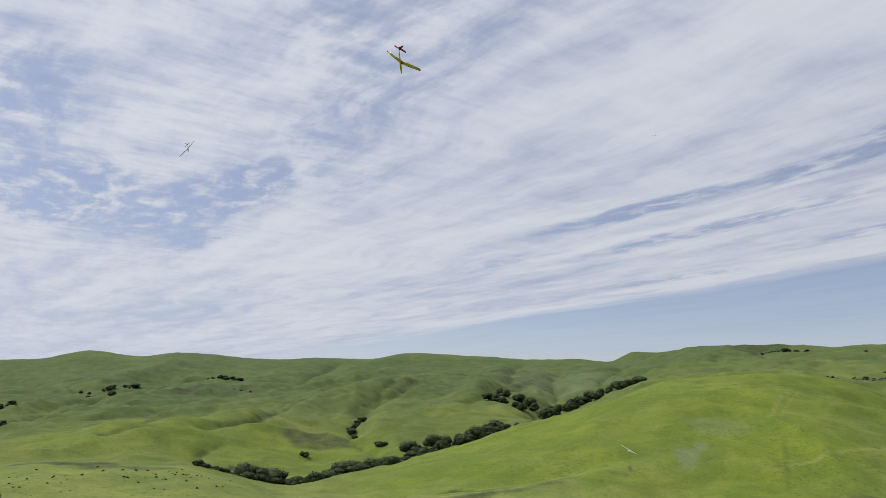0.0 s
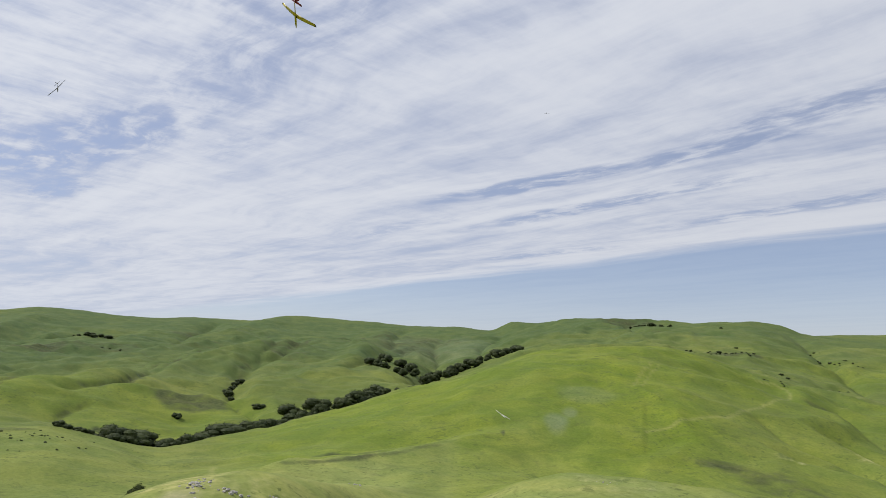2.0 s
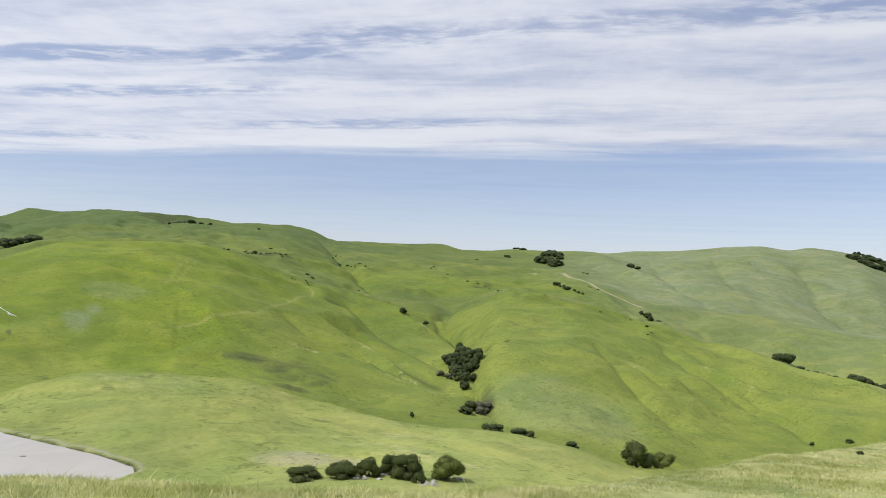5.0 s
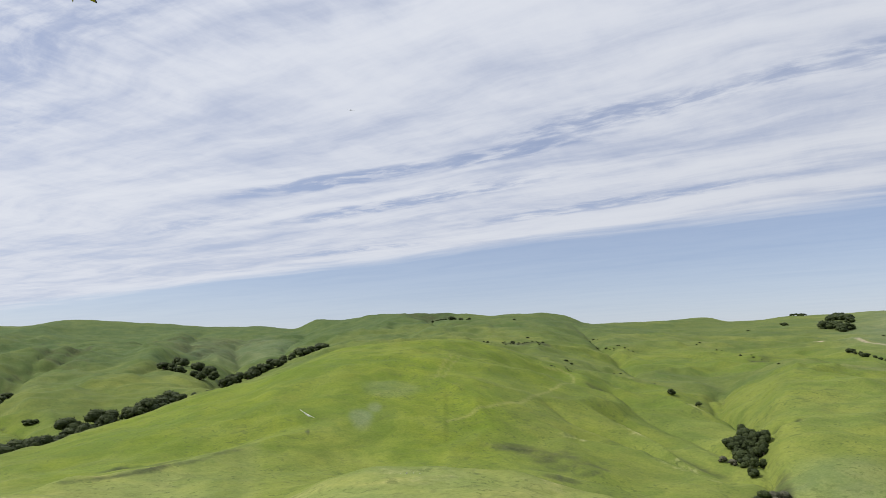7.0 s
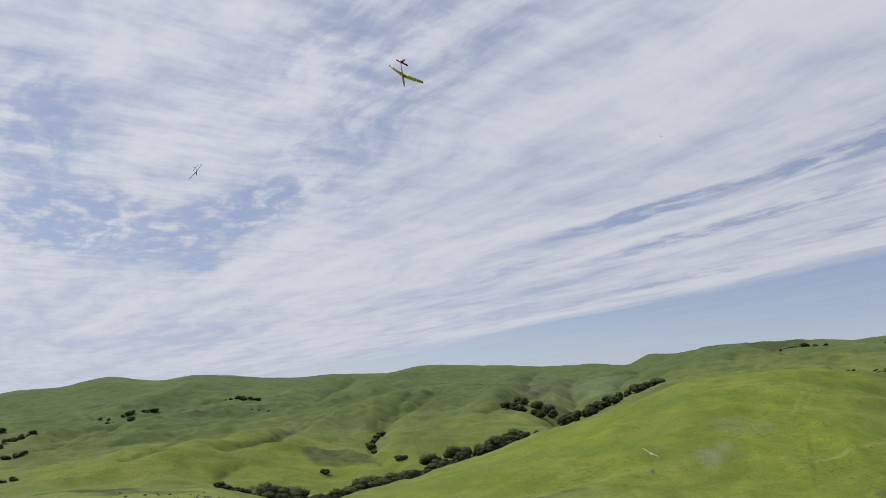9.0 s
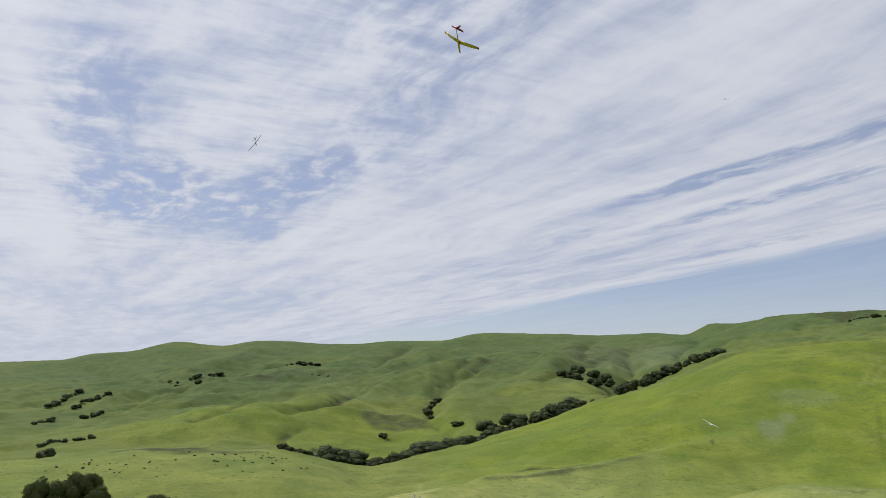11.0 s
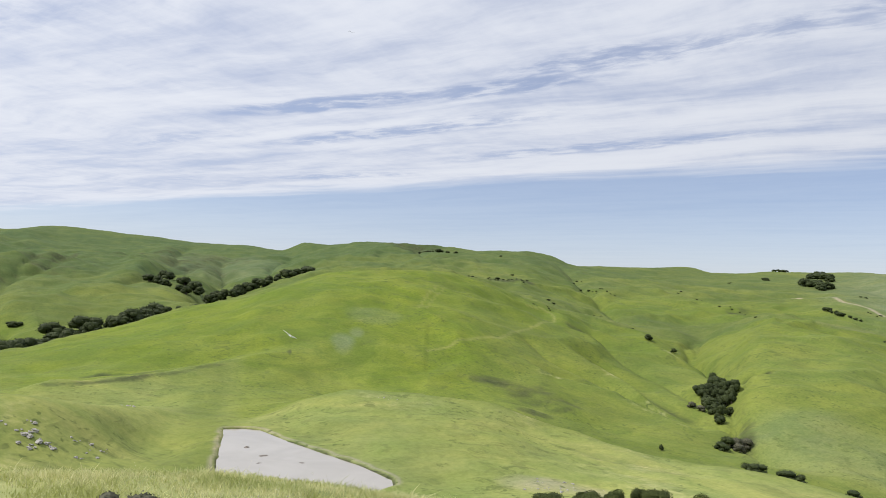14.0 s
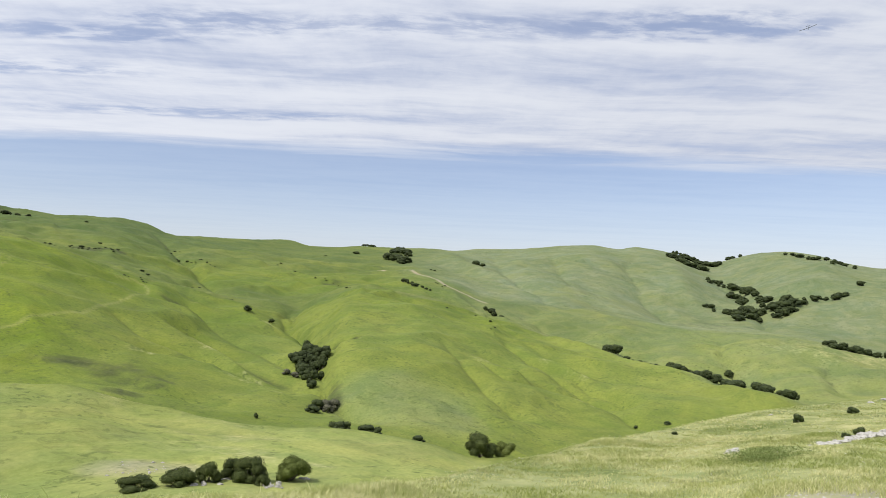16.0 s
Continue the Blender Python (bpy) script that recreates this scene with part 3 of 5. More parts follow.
def pasture_material():
    m, n = material("pasture")
    p = place(n)
    big = n.noise(p, 1 / 90, 4, 0.55, 0.6)
    mid = n.noise(p, 1 / 14, 5, 0.6, 0.5)
    small = n.noise(p, 1 / 2.2, 4, 0.65)
    tuft = n.noise(p, 1 / 0.35, 3, 0.7)
    flat = n.node("ShaderNodeMapping", {"Vector": p, "Scale": (1.0, 1.0, 6.0)}).outputs[0]
    tread = n.noise(flat, 1 / 5.0, 3, 0.6, 1.0)        # the steps that cattle tread along the slopes
    base = n.mix(n.ramp(big, 0.32, 0.68), (0.108, 0.142, 0.034), (0.155, 0.185, 0.046))
    # darker green of the far ranges, with their shade put into the colour
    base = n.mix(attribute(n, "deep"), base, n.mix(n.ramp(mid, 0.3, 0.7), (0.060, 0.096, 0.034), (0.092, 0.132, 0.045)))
    base = n.mix(attribute(n, "lush"), base, (0.138, 0.187, 0.021))
    # tan sward of the near knolls, lightened further so their crests look lit
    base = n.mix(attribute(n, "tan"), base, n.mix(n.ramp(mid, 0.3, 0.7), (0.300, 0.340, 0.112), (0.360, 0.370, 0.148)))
    base = n.mix(attribute(n, "fresh"), base, (0.190, 0.228, 0.056))
    base = n.mix(n.math("MULTIPLY", n.ramp(mid, 0.42, 0.72), 0.26), base, (0.105, 0.125, 0.036))
    base = n.mix(n.math("MULTIPLY", n.ramp(mid, 0.50, 0.28), 0.16), base, (0.195, 0.220, 0.062))
    rag = n.math("ADD", n.math("MULTIPLY", n.math("SUBTRACT", mid, 0.5), 2.0), n.math("MULTIPLY", n.math("SUBTRACT", small, 0.5), 0.9))

    def ragged(name):
        return n.ramp(n.math("ADD", attribute(n, name), n.math("MULTIPLY", rag, n.ramp(attribute(n, name), 0.0, 0.3))), 0.16, 0.98)

    # pale patches, and haze painted into the colour of the far eastern hills
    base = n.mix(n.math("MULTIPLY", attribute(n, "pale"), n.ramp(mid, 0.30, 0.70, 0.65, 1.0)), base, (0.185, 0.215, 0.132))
    # dry grass, and the painted sunlit lips of the scarps
    base = n.mix(ragged("dry"), base, n.mix(n.ramp(small, 0.35, 0.65), (0.285, 0.305, 0.120), (0.360, 0.355, 0.165)))
    # scrub, its dark colour also serving as painted shade at scarp feet
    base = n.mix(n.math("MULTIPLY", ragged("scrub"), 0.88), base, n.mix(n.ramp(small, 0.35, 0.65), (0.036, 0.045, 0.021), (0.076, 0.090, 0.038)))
    base = n.mix(attribute(n, "trail"), base, (0.250, 0.255, 0.095))
    base = n.mix(attribute(n, "bare"), base, (0.330, 0.290, 0.225))
    base = n.mix(attribute(n, "wet"), base, (0.055, 0.052, 0.038))
    # clumps of coarse and fine grass, from a stride to a field across
    speck = n.noise(p, 1 / 0.9, 4, 0.6)
    grain = n.math("ADD", n.math("MULTIPLY", speck, 0.5), n.math("ADD", n.math("MULTIPLY", tuft, 0.2), n.math("MULTIPLY", small, 0.3)))
    base = n.mix(1.0, base, n.mix(n.ramp(grain, 0.36, 0.64), (0.86, 0.89, 0.85), (1.12, 1.10, 1.12)), "MULTIPLY")
    patchy = n.noise(p, 1 / 24.0, 6, 0.66, 1.2)
    base = n.mix(1.0, base, n.mix(n.ramp(patchy, 0.38, 0.62), (0.87, 0.91, 0.88), (1.11, 1.07, 1.06)), "MULTIPLY")
    field = n.noise(p, 1 / 55.0, 5, 0.6, 0.8)
    base = n.mix(1.0, base, n.mix(n.ramp(field, 0.36, 0.62), (0.92, 0.96, 0.96), (1.06, 1.03, 0.98)), "MULTIPLY")
    base = n.mix(n.math("MULTIPLY", n.ramp(tread, 0.56, 0.70), 0.30), base, (0.080, 0.096, 0.034))
    tussock = n.noise(p, 1 / 1.6, 2, 0.5, 0.4)
    drift = n.ramp(n.noise(p, 1 / 30.0, 3, 0.5, 0.5), 0.42, 0.60)
    base = n.mix(n.math("MULTIPLY", n.ramp(tussock, 0.58, 0.70), n.math("MULTIPLY", drift, 0.65)), base, (0.066, 0.092, 0.026))
    coarse = n.noise(p, 1 / 5.0, 5, 0.68, 0.6)
    rank = n.ramp(n.noise(p, 1 / 46.0, 3, 0.5, 0.4), 0.46, 0.60)
    base = n.mix(n.math("MULTIPLY", n.ramp(coarse, 0.54, 0.66), n.math("MULTIPLY", rank, 0.55)), base, (0.070, 0.094, 0.028))
    height = n.math("ADD", n.math("MULTIPLY", small, 0.6), n.math("ADD", n.math("MULTIPLY", mid, 2.0), n.math("MULTIPLY", tread, 0.8)))
    finish(n, base, 0.95, height, 0.25, 0.45, **{"Specular IOR Level": 0.15})
    return m


def leaf_material(name, dark, light):
    m, n = material(name)
    rnd = n.node("ShaderNodeNewGeometry").outputs["Random Per Island"]
    ob = n.node("ShaderNodeObjectInfo").outputs["Random"]
    col = n.mix(n.math("ADD", n.math("MULTIPLY", rnd, 0.7), n.math("MULTIPLY", ob, 0.3)), dark, light)
    finish_leaf(n, col, 0.2)
    return m


def mottled_material(name, a, b, scale, rough=0.85, strength=0.4, distance=0.02, **more):
    m, n = material(name)
    p = n.node("ShaderNodeTexCoord").outputs["Object"]
    v = n.noise(p, scale, 6, 0.65, 0.5)
    fine = n.noise(p, scale * 9, 3, 0.6)
    col = n.mix(n.ramp(v, 0.35, 0.65), a, b)
    col = n.mix(1.0, col, n.mix(fine, (0.8, 0.8, 0.8), (1.2, 1.2, 1.2)), "MULTIPLY")
    finish(n, col, rough, n.math("ADD", v, n.math("MULTIPLY", fine, 0.3)), strength, distance, **more)
    return m


def grass_material():
    m, n = material("grass_blades")
    rnd = n.node("ShaderNodeNewGeometry").outputs["Random Per Island"]
    patch = n.noise(place(n), 1 / 1.6, 3, 0.6)
    f = n.math("ADD", n.math("MULTIPLY", rnd, 0.5), n.math("MULTIPLY", n.ramp(patch, 0.3, 0.7), 0.5))
    col = n.mix(n.ramp(f, 0.25, 0.75), (0.380, 0.410, 0.140), (0.680, 0.660, 0.360))
    lushness = n.noise(place(n), 1 / 3.6, 3, 0.55, 0.5)
    col = n.mix(n.math("MULTIPLY", n.ramp(lushness, 0.50, 0.64), 0.65), col, n.mix(rnd, (0.170, 0.235, 0.045), (0.340, 0.390, 0.110)))
    finish_leaf(n, col, 0.4)
    return m


def water_material():
    m, n = material("muddy_water")
    p = place(n)
    v = n.noise(p, 1 / 9.0, 4, 0.55, 0.6)
    col = n.mix(n.ramp(v, 0.3, 0.7), (0.330, 0.308, 0.270), (0.375, 0.352, 0.312))
    finish(n, col, 0.12, n.noise(p, 1 / 0.5, 3, 0.5), 0.05, 0.02, **{"IOR": 1.33})
    return m


PASTURE = pasture_material()
OAK_LEAF = leaf_material("oak_leaves", (0.024, 0.036, 0.014), (0.066, 0.086, 0.028))
SCRUB_OAK_LEAF = leaf_material("scrub_oak_leaves", (0.030, 0.045, 0.014), (0.105, 0.130, 0.038))
BAY_LEAF = leaf_material("bright_leaves", (0.070, 0.095, 0.020), (0.190, 0.225, 0.060))
GREY_LEAF = leaf_material("grey_leaves", (0.060, 0.062, 0.040), (0.130, 0.130, 0.085))
BARK = mottled_material("bark", (0.085, 0.070, 0.055), (0.170, 0.150, 0.125), 3.0)
BLEACHED = mottled_material("bleached_stone", (0.30, 0.29, 0.265), (0.52, 0.50, 0.46), 1.8, 0.9, 0.6, 0.05)
STONE = mottled_material("lichened_stone", (0.24, 0.23, 0.205), (0.46, 0.44, 0.40), 1.6, 0.9, 0.6, 0.05)
PETAL = leaf_material("petals", (0.62, 0.60, 0.50), (0.82, 0.81, 0.74))
WEED = leaf_material("weed_leaves", (0.130, 0.180, 0.050), (0.250, 0.300, 0.100))
MUD = mottled_material("mud", (0.11, 0.095, 0.08), (0.19, 0.165, 0.14), 2.0)
GRASS = grass_material()
WATER = water_material()


# ---- small builders ----
def mesh_object(name, verts, faces, mat, parent=None, smooth=False, label=""):
    me = bpy.data.meshes.new(name)
    me.from_pydata([tuple(v) for v in verts], [], [tuple(f) for f in faces])
    me.materials.append(mat)
    if smooth:
        me.polygons.foreach_set("use_smooth", [True] * len(me.polygons))
    ob = new(name, me)
    if parent is not None:
        ob.parent = parent
    if label:
        ob["label"] = label
    return ob


def part(name, bm, mat, parent=None, label="", smooth=True):
    me = bpy.data.meshes.new(name)
    bm.to_mesh(me)
    bm.free()
    me.materials.append(mat)
    if smooth:
        me.polygons.foreach_set("use_smooth", [True] * len(me.polygons))
    ob = new(name, me)
    if parent is not None:
        ob.parent = parent
    if label:
        ob["label"] = label
    return ob


def spot(az, r, sink=0.0):
    x, y = plan(az, r)
    return Vector((float(x), float(y), float(ground(x, y)) - sink))


# ---- the land, one sheet to the horizon ----
def region(x, y, a, d, az, r, half_az, half_r):
    """A soft ragged patch on the plan, by bearing and distance: the places in it and its strength there."""
    q = ((a - az) / half_az) ** 2 + ((d - r) / half_r) ** 2
    k = np.nonzero(q < 2.2)[0]
    return k, np.clip(1.25 - q[k] - 0.55 * waves(x[k] / (0.12 * r), y[k] / (0.12 * r), 3, int(abs(az) * 7 + r)), 0, 1)


def over(line, az, d, soft=0.025):
    """1 where a place lies beyond a line of the country, 0 on its near side."""
    r, _ = along(line, az)
    return np.clip(0.5 + (d - r) / (2 * soft * r), 0, 1)


def between(az, a, b, soft=2.0):
    return np.clip((az - a) / soft, 0, 1) * np.clip((b - az) / soft, 0, 1)


LUSH = [(-12, 430, 10, 60, 0.6), (30, 400, 9, 70, 0.7),
        (47, 640, 14, 100, 0.5), (-22, 440, 9, 60, 0.5), (56, 380, 14, 110, 0.35)]
# Far ranges in a darker green that has their shade painted in.
SHADED_GREEN = [(-20, 1050, 40, 480, 1.0), (8, 1020, 24, 420, 1.0), (27, 1000, 18, 330, 0.8), (46, 1100, 16, 330, 0.5), (80, 1150, 18, 300, 0.35)]
FRESH = [(0, 150, 40, 110, 0.5), (40, 130, 30, 60, 0.5), (60, 290, 22, 120, 0.45), (78, 430, 16, 150, 0.8), (84, 640, 12, 130, 0.6)]
DRY = [(-6, 110, 8, 16, 0.30), (21, 160, 9, 16, 0.22), (-22, 230, 9, 55, 0.15), (40, 118, 9, 20, 0.45), (75, 28, 45, 34, 0.85), (5, 8, 60, 8, 0.9),
       (86, 560, 5, 40, 0.35), (42, 160, 10, 25, 0.3)]
# Pale grass patches; the wide ones on the far eastern hills are painted haze.
PALE_AND_HAZE = [(74, 900, 12, 300, 0.55), (64, 800, 8, 150, 0.4), (85, 700, 9, 160, 0.5), (18.3, 266, 0.9, 10, 0.6), (19.3, 278, 0.6, 7, 0.5), (55, 230, 6, 30, 0.35),
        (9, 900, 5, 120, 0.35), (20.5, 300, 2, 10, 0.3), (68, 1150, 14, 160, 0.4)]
SCRUB = [(-9.6, 476, 2.9, 24, 0.75), (-19.7, 805, 1.8, 34, 0.9), (-10, 1030, 2.2, 55, 0.7), (-26.0, 268, 3.4, 5, 1.0), (50.2, 600, 1.5, 60, 0.4), (33.6, 214, 1.6, 3, 0.6), (-16, 820, 3.0, 40, 0.5), (31.0, 240, 5.0, 13, 0.80), (34.8, 233, 3.0, 10, 0.62), (25.0, 960, 2.2, 50, 0.9), (25.6, 800, 1.4, 40, 0.5), (31.3, 622, 2.0, 18, 0.85), (38.0, 325, 1.4, 10, 0.5), (7.2, 870, 3.5, 90, 0.6), (48.7, 640, 1.6, 30, 0.6), (14.15, 253, 0.25, 8, 0.95),
         (2.4, 235, 3.4, 6, 0.7), (-23, 262, 4.5, 7, 0.75), (24, 980, 2.5, 60, 0.7), (6.5, 950, 5.5, 110, 0.6), (-14.5, 380, 2.0, 14, 0.5),
         (-3, 720, 2.2, 70, 0.5), (49.3, 240, 1.0, 26, 0.8), (37, 400, 2.0, 25, 0.35), (-9, 850, 6, 60, 0.3), (79, 820, 3, 60, 0.3)]
SCRUB_LINES = [  # half width, strength, bearings and distances
    (2.2, 0.75, [(-2.5, 203), (-1.0, 204), (1.0, 207), (3.0, 211), (5.0, 216.5), (7.5, 224.5), (9.5, 231)]),
    (3.0, 0.85, [(-29.7, 268), (-27.4, 267), (-25.5, 266), (-23.7, 266), (-22.5, 267)]),
    (4.0, 0.80, [(-9.4, 810), (-10.4, 731), (-11.2, 625), (-12.3, 596), (-12.75, 580), (-12.95, 552), (-13.4, 520), (-14.2, 504), (-15.5, 480), (-16.9, 474)]),
    (4.5, 0.80, [(-1.3, 870), (-1.6, 840), (-2.4, 748), (-3.0, 707), (-3.4, 680), (-4.1, 668)]),
    (4.0, 0.60, [(-5.7, 645), (-6.3, 606), (-6.75, 580), (-7.1, 540)]),
    (3.5, 0.60, [(-21.2, 468), (-22.6, 450), (-24.0, 440), (-25.0, 431)]),
    (5.0, 0.60, [(-4.5, 985), (-1.4, 1002), (1.8, 952), (3.7, 894)]),
    (3.0, 0.55, [(-16.4, 440), (-16.9, 430), (-18.3, 412), (-19.7, 372)]),
]
BARE = [(36, 106, 4.5, 6, 0.6), (-9.5, 106, 2.0, 6, 0.45), (18, 8.5, 5, 0.8, 0.6), (86, 14, 5, 2, 0.5), (53, 6.5, 12, 0.7, 0.4)]
TRACKS = [  # half width, strength, bearings and distances
    (0.75, 0.5, [(25.0, 264), (26.9, 274), (30.5, 300), (33.1, 340), (34.5, 373), (35.0, 405), (34.8, 418), (34.0, 421), (32.8, 416)]),
    (0.6, 0.3, [(24.8, 318), (25.0, 330), (25.5, 348), (25.9, 361), (26.2, 375)]),
    (0.6, 0.3, [(24.2, 318), (24.4, 330), (24.9, 348), (25.3, 361), (25.6, 375)]),
    (0.9, 0.55, [(-7.8, 225), (-8.0, 205), (-7.2, 185), (-7.0, 165)]),
    (2.0, 1.0, [(52.2, 820), (53.1, 796), (55.9, 722), (56.9, 718), (57.7, 686), (58.9, 676), (60.8, 664)]),
]


def build_land():
    az = np.concatenate([np.arange(-46, 102, 0.2), np.arange(104, 312, 2.0)])
    r = np.unique(np.concatenate([np.geomspace(0.6, 90, 200), np.geomspace(90.5, 1450, 620), np.geomspace(1460, 4590, 60)]))
    A, R = np.meshgrid(np.where(az > 180, az - 360, az), r, indexing="ij")
    X, Y = plan(A, R)
    Z = np.empty_like(X)
    for i in range(0, len(az), 48):
        for j in range(0, len(r), 60):
            b = np.s_[i:i + 48, j:j + 60]
            Z[b] = ground(X[b], Y[b])
    na, nr = X.shape
    co = np.concatenate([np.stack([X, Y, Z], -1).reshape(-1, 3), [[0, 0, 0.0]]])
    i = np.arange(na)[:, None] * nr + np.arange(nr - 1)[None]
    j = ((np.arange(na) + 1) % na)[:, None] * nr + np.arange(nr - 1)[None]
    quads = np.stack([i, i + 1, j + 1, j], -1).reshape(-1, 4)[:, ::-1]
    fan = np.stack([np.arange(na) * nr, ((np.arange(na) + 1) % na) * nr, np.full(na, na * nr)], -1)[:, ::-1]
    me = bpy.data.meshes.new("ground")
    loops = np.concatenate([quads.ravel(), fan.ravel()])
    start = np.concatenate([np.arange(len(quads)) * 4, len(quads) * 4 + np.arange(na) * 3])
    me.vertices.add(len(co))
    me.vertices.foreach_set("co", co.ravel())
    me.loops.add(len(loops))
    me.loops.foreach_set("vertex_index", loops)
    me.polygons.add(len(start))
    me.polygons.foreach_set("loop_start", start)
    me.update(calc_edges=True)
    me.polygons.foreach_set("use_smooth", np.ones(len(start), bool))
    x, y = co[:, 0], co[:, 1]
    bearing, dist = np.degrees(np.arctan2(x, y)), np.hypot(x, y)
    pond = to_pond(x, y)
    masks = {}
    for name, rows in (("deep", SHADED_GREEN), ("fresh", FRESH), ("lush", LUSH), ("dry", DRY), ("pale", PALE_AND_HAZE), ("scrub", SCRUB), ("bare", BARE)):
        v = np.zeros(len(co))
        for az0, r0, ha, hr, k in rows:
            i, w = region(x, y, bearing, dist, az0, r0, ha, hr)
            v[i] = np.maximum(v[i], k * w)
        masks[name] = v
    # each side of a crest carries its own sward, with the contrast widened to paint in relief shading
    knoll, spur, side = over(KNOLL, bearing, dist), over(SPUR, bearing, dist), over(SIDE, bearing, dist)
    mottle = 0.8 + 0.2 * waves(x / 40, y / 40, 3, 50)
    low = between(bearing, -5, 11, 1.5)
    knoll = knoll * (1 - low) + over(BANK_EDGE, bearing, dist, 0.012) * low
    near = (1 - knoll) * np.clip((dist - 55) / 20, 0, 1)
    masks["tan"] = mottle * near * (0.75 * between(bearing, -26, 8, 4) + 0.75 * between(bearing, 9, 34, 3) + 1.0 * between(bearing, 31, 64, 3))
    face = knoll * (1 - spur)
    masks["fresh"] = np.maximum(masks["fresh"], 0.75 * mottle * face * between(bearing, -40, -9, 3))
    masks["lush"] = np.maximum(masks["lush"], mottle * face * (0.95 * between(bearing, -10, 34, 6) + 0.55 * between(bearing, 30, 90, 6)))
    # shade painted in beyond the spur and behind the knoll crest
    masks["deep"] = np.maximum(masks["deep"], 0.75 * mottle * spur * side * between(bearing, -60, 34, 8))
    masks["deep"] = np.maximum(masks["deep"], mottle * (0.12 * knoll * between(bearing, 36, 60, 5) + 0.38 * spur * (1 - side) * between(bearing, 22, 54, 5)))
    # haze painted in as a paler tone beyond the eastern spur
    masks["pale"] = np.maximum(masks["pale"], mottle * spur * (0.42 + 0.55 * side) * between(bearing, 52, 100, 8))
    masks["trail"] = np.zeros(len(co))
    for half, k, pts in TRACKS:
        i, d, _ = near_line(x, y, pts, half, 77)
        masks["trail"][i] = np.maximum(masks["trail"][i], k * np.clip(1.5 - d / half, 0, 1))
        if half >= 2:          # a dirt road
            masks["bare"][i] = np.maximum(masks["bare"][i], 0.8 * np.clip(1.5 - d / half, 0, 1))
    edge = pond + 0.5 * wave(x / 3, y / 3, 8)
    masks["bare"] = np.maximum(masks["bare"], 0.65 * np.exp(-((edge - 1.0) / 0.4) ** 2))
    masks["wet"] = np.clip(1.1 - np.abs(edge - 0.2) / 0.3, 0, 1)
    # gully beds darken along their centre lines, through the same mask
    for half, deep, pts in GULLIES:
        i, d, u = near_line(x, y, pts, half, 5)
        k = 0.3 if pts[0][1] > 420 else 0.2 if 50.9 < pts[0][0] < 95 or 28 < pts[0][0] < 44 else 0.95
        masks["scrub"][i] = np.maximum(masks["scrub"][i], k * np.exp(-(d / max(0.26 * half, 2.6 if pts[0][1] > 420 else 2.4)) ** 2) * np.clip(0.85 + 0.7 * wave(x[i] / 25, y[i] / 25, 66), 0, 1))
    for half, k, pts in SCRUB_LINES:
        i, d, _ = near_line(x, y, pts, half, 5)
        masks["scrub"][i] = np.maximum(masks["scrub"][i], k * np.exp(-(d / half) ** 2) * np.clip(0.9 + 0.6 * wave(x[i] / 17, y[i] / 17, 68), 0, 1))
    # lips lightened as if sunlit, feet darkened by scrub and painted shade
    for width, drop, lip, foot, pts in SCARPS:
        i, q, ends, beyond = near_scarp(x, y, pts, width)
        tatter = np.clip(0.75 + 0.6 * waves(x[i] / (2.2 * width), y[i] / (2.2 * width), 3, 67), 0, 1)
        masks["dry"][i] = np.maximum(masks["dry"][i], lip * ends * tatter * np.exp(-(q / 0.7) ** 2) * np.where(beyond, 0.6, 1.0))
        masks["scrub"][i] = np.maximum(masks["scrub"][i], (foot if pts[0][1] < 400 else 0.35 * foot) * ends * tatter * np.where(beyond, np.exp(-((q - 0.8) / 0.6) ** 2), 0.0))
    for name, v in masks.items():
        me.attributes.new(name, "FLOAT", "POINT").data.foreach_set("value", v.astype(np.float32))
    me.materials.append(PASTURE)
    me.validate()
    return tagged(new("ground", me), "rolling green pasture hills cut by small gullies", "ground", kind="structure")


land = build_land()


def build_pond():
    pts = []
    p = [Vector((float(a), float(b))) for a, b in (plan(*q) for q in POND)]
    for k in range(len(p)):            # corners rounded, edge run out under the banks
        a, b, c = p[k - 1], p[k], p[(k + 1) % len(p)]
        for u in (0.0, 0.33, 0.66):
            pts.append(b.lerp(c, u) * 0.9 + (a + c) * 0.05 if u == 0 else b.lerp(c, u))
    mid = sum(pts, Vector((0, 0))) / len(pts)
    rim = [q + (q - mid).normalized() * 1.4 for q in pts]
    verts = [(q.x, q.y, POND_Z) for q in rim] + [(mid.x, mid.y, POND_Z)]
    n = len(rim)
    ob = mesh_object("pond_water", verts, [(k, (k + 1) % n, n) for k in range(n)], WATER)
    return tagged(ob, "pale muddy water of a small stock pond", "pond", kind="structure")


build_pond()


# ---- trees and shrubs ----
def limb(bm, a, b, ra, rb, sides=7):
    """A tapered branch from a to b."""
    way = (b - a).normalized()
    q = way.to_track_quat("Z", "Y").to_matrix()
    rings = []
    for c, r in ((a, ra), (a.lerp(b, 0.5) + q @ Vector((0.1 * ra, 0.12 * ra, 0)), (ra + rb) / 2), (b, rb)):
        rings.append([bm.verts.new(c + q @ Vector((r * math.cos(2 * math.pi * k / sides), r * math.sin(2 * math.pi * k / sides), 0)))
                      for k in range(sides)])
    for u, v in zip(rings, rings[1:]):
        for k in range(sides):
            bm.faces.new((u[k], u[(k + 1) % sides], v[(k + 1) % sides], v[k]))


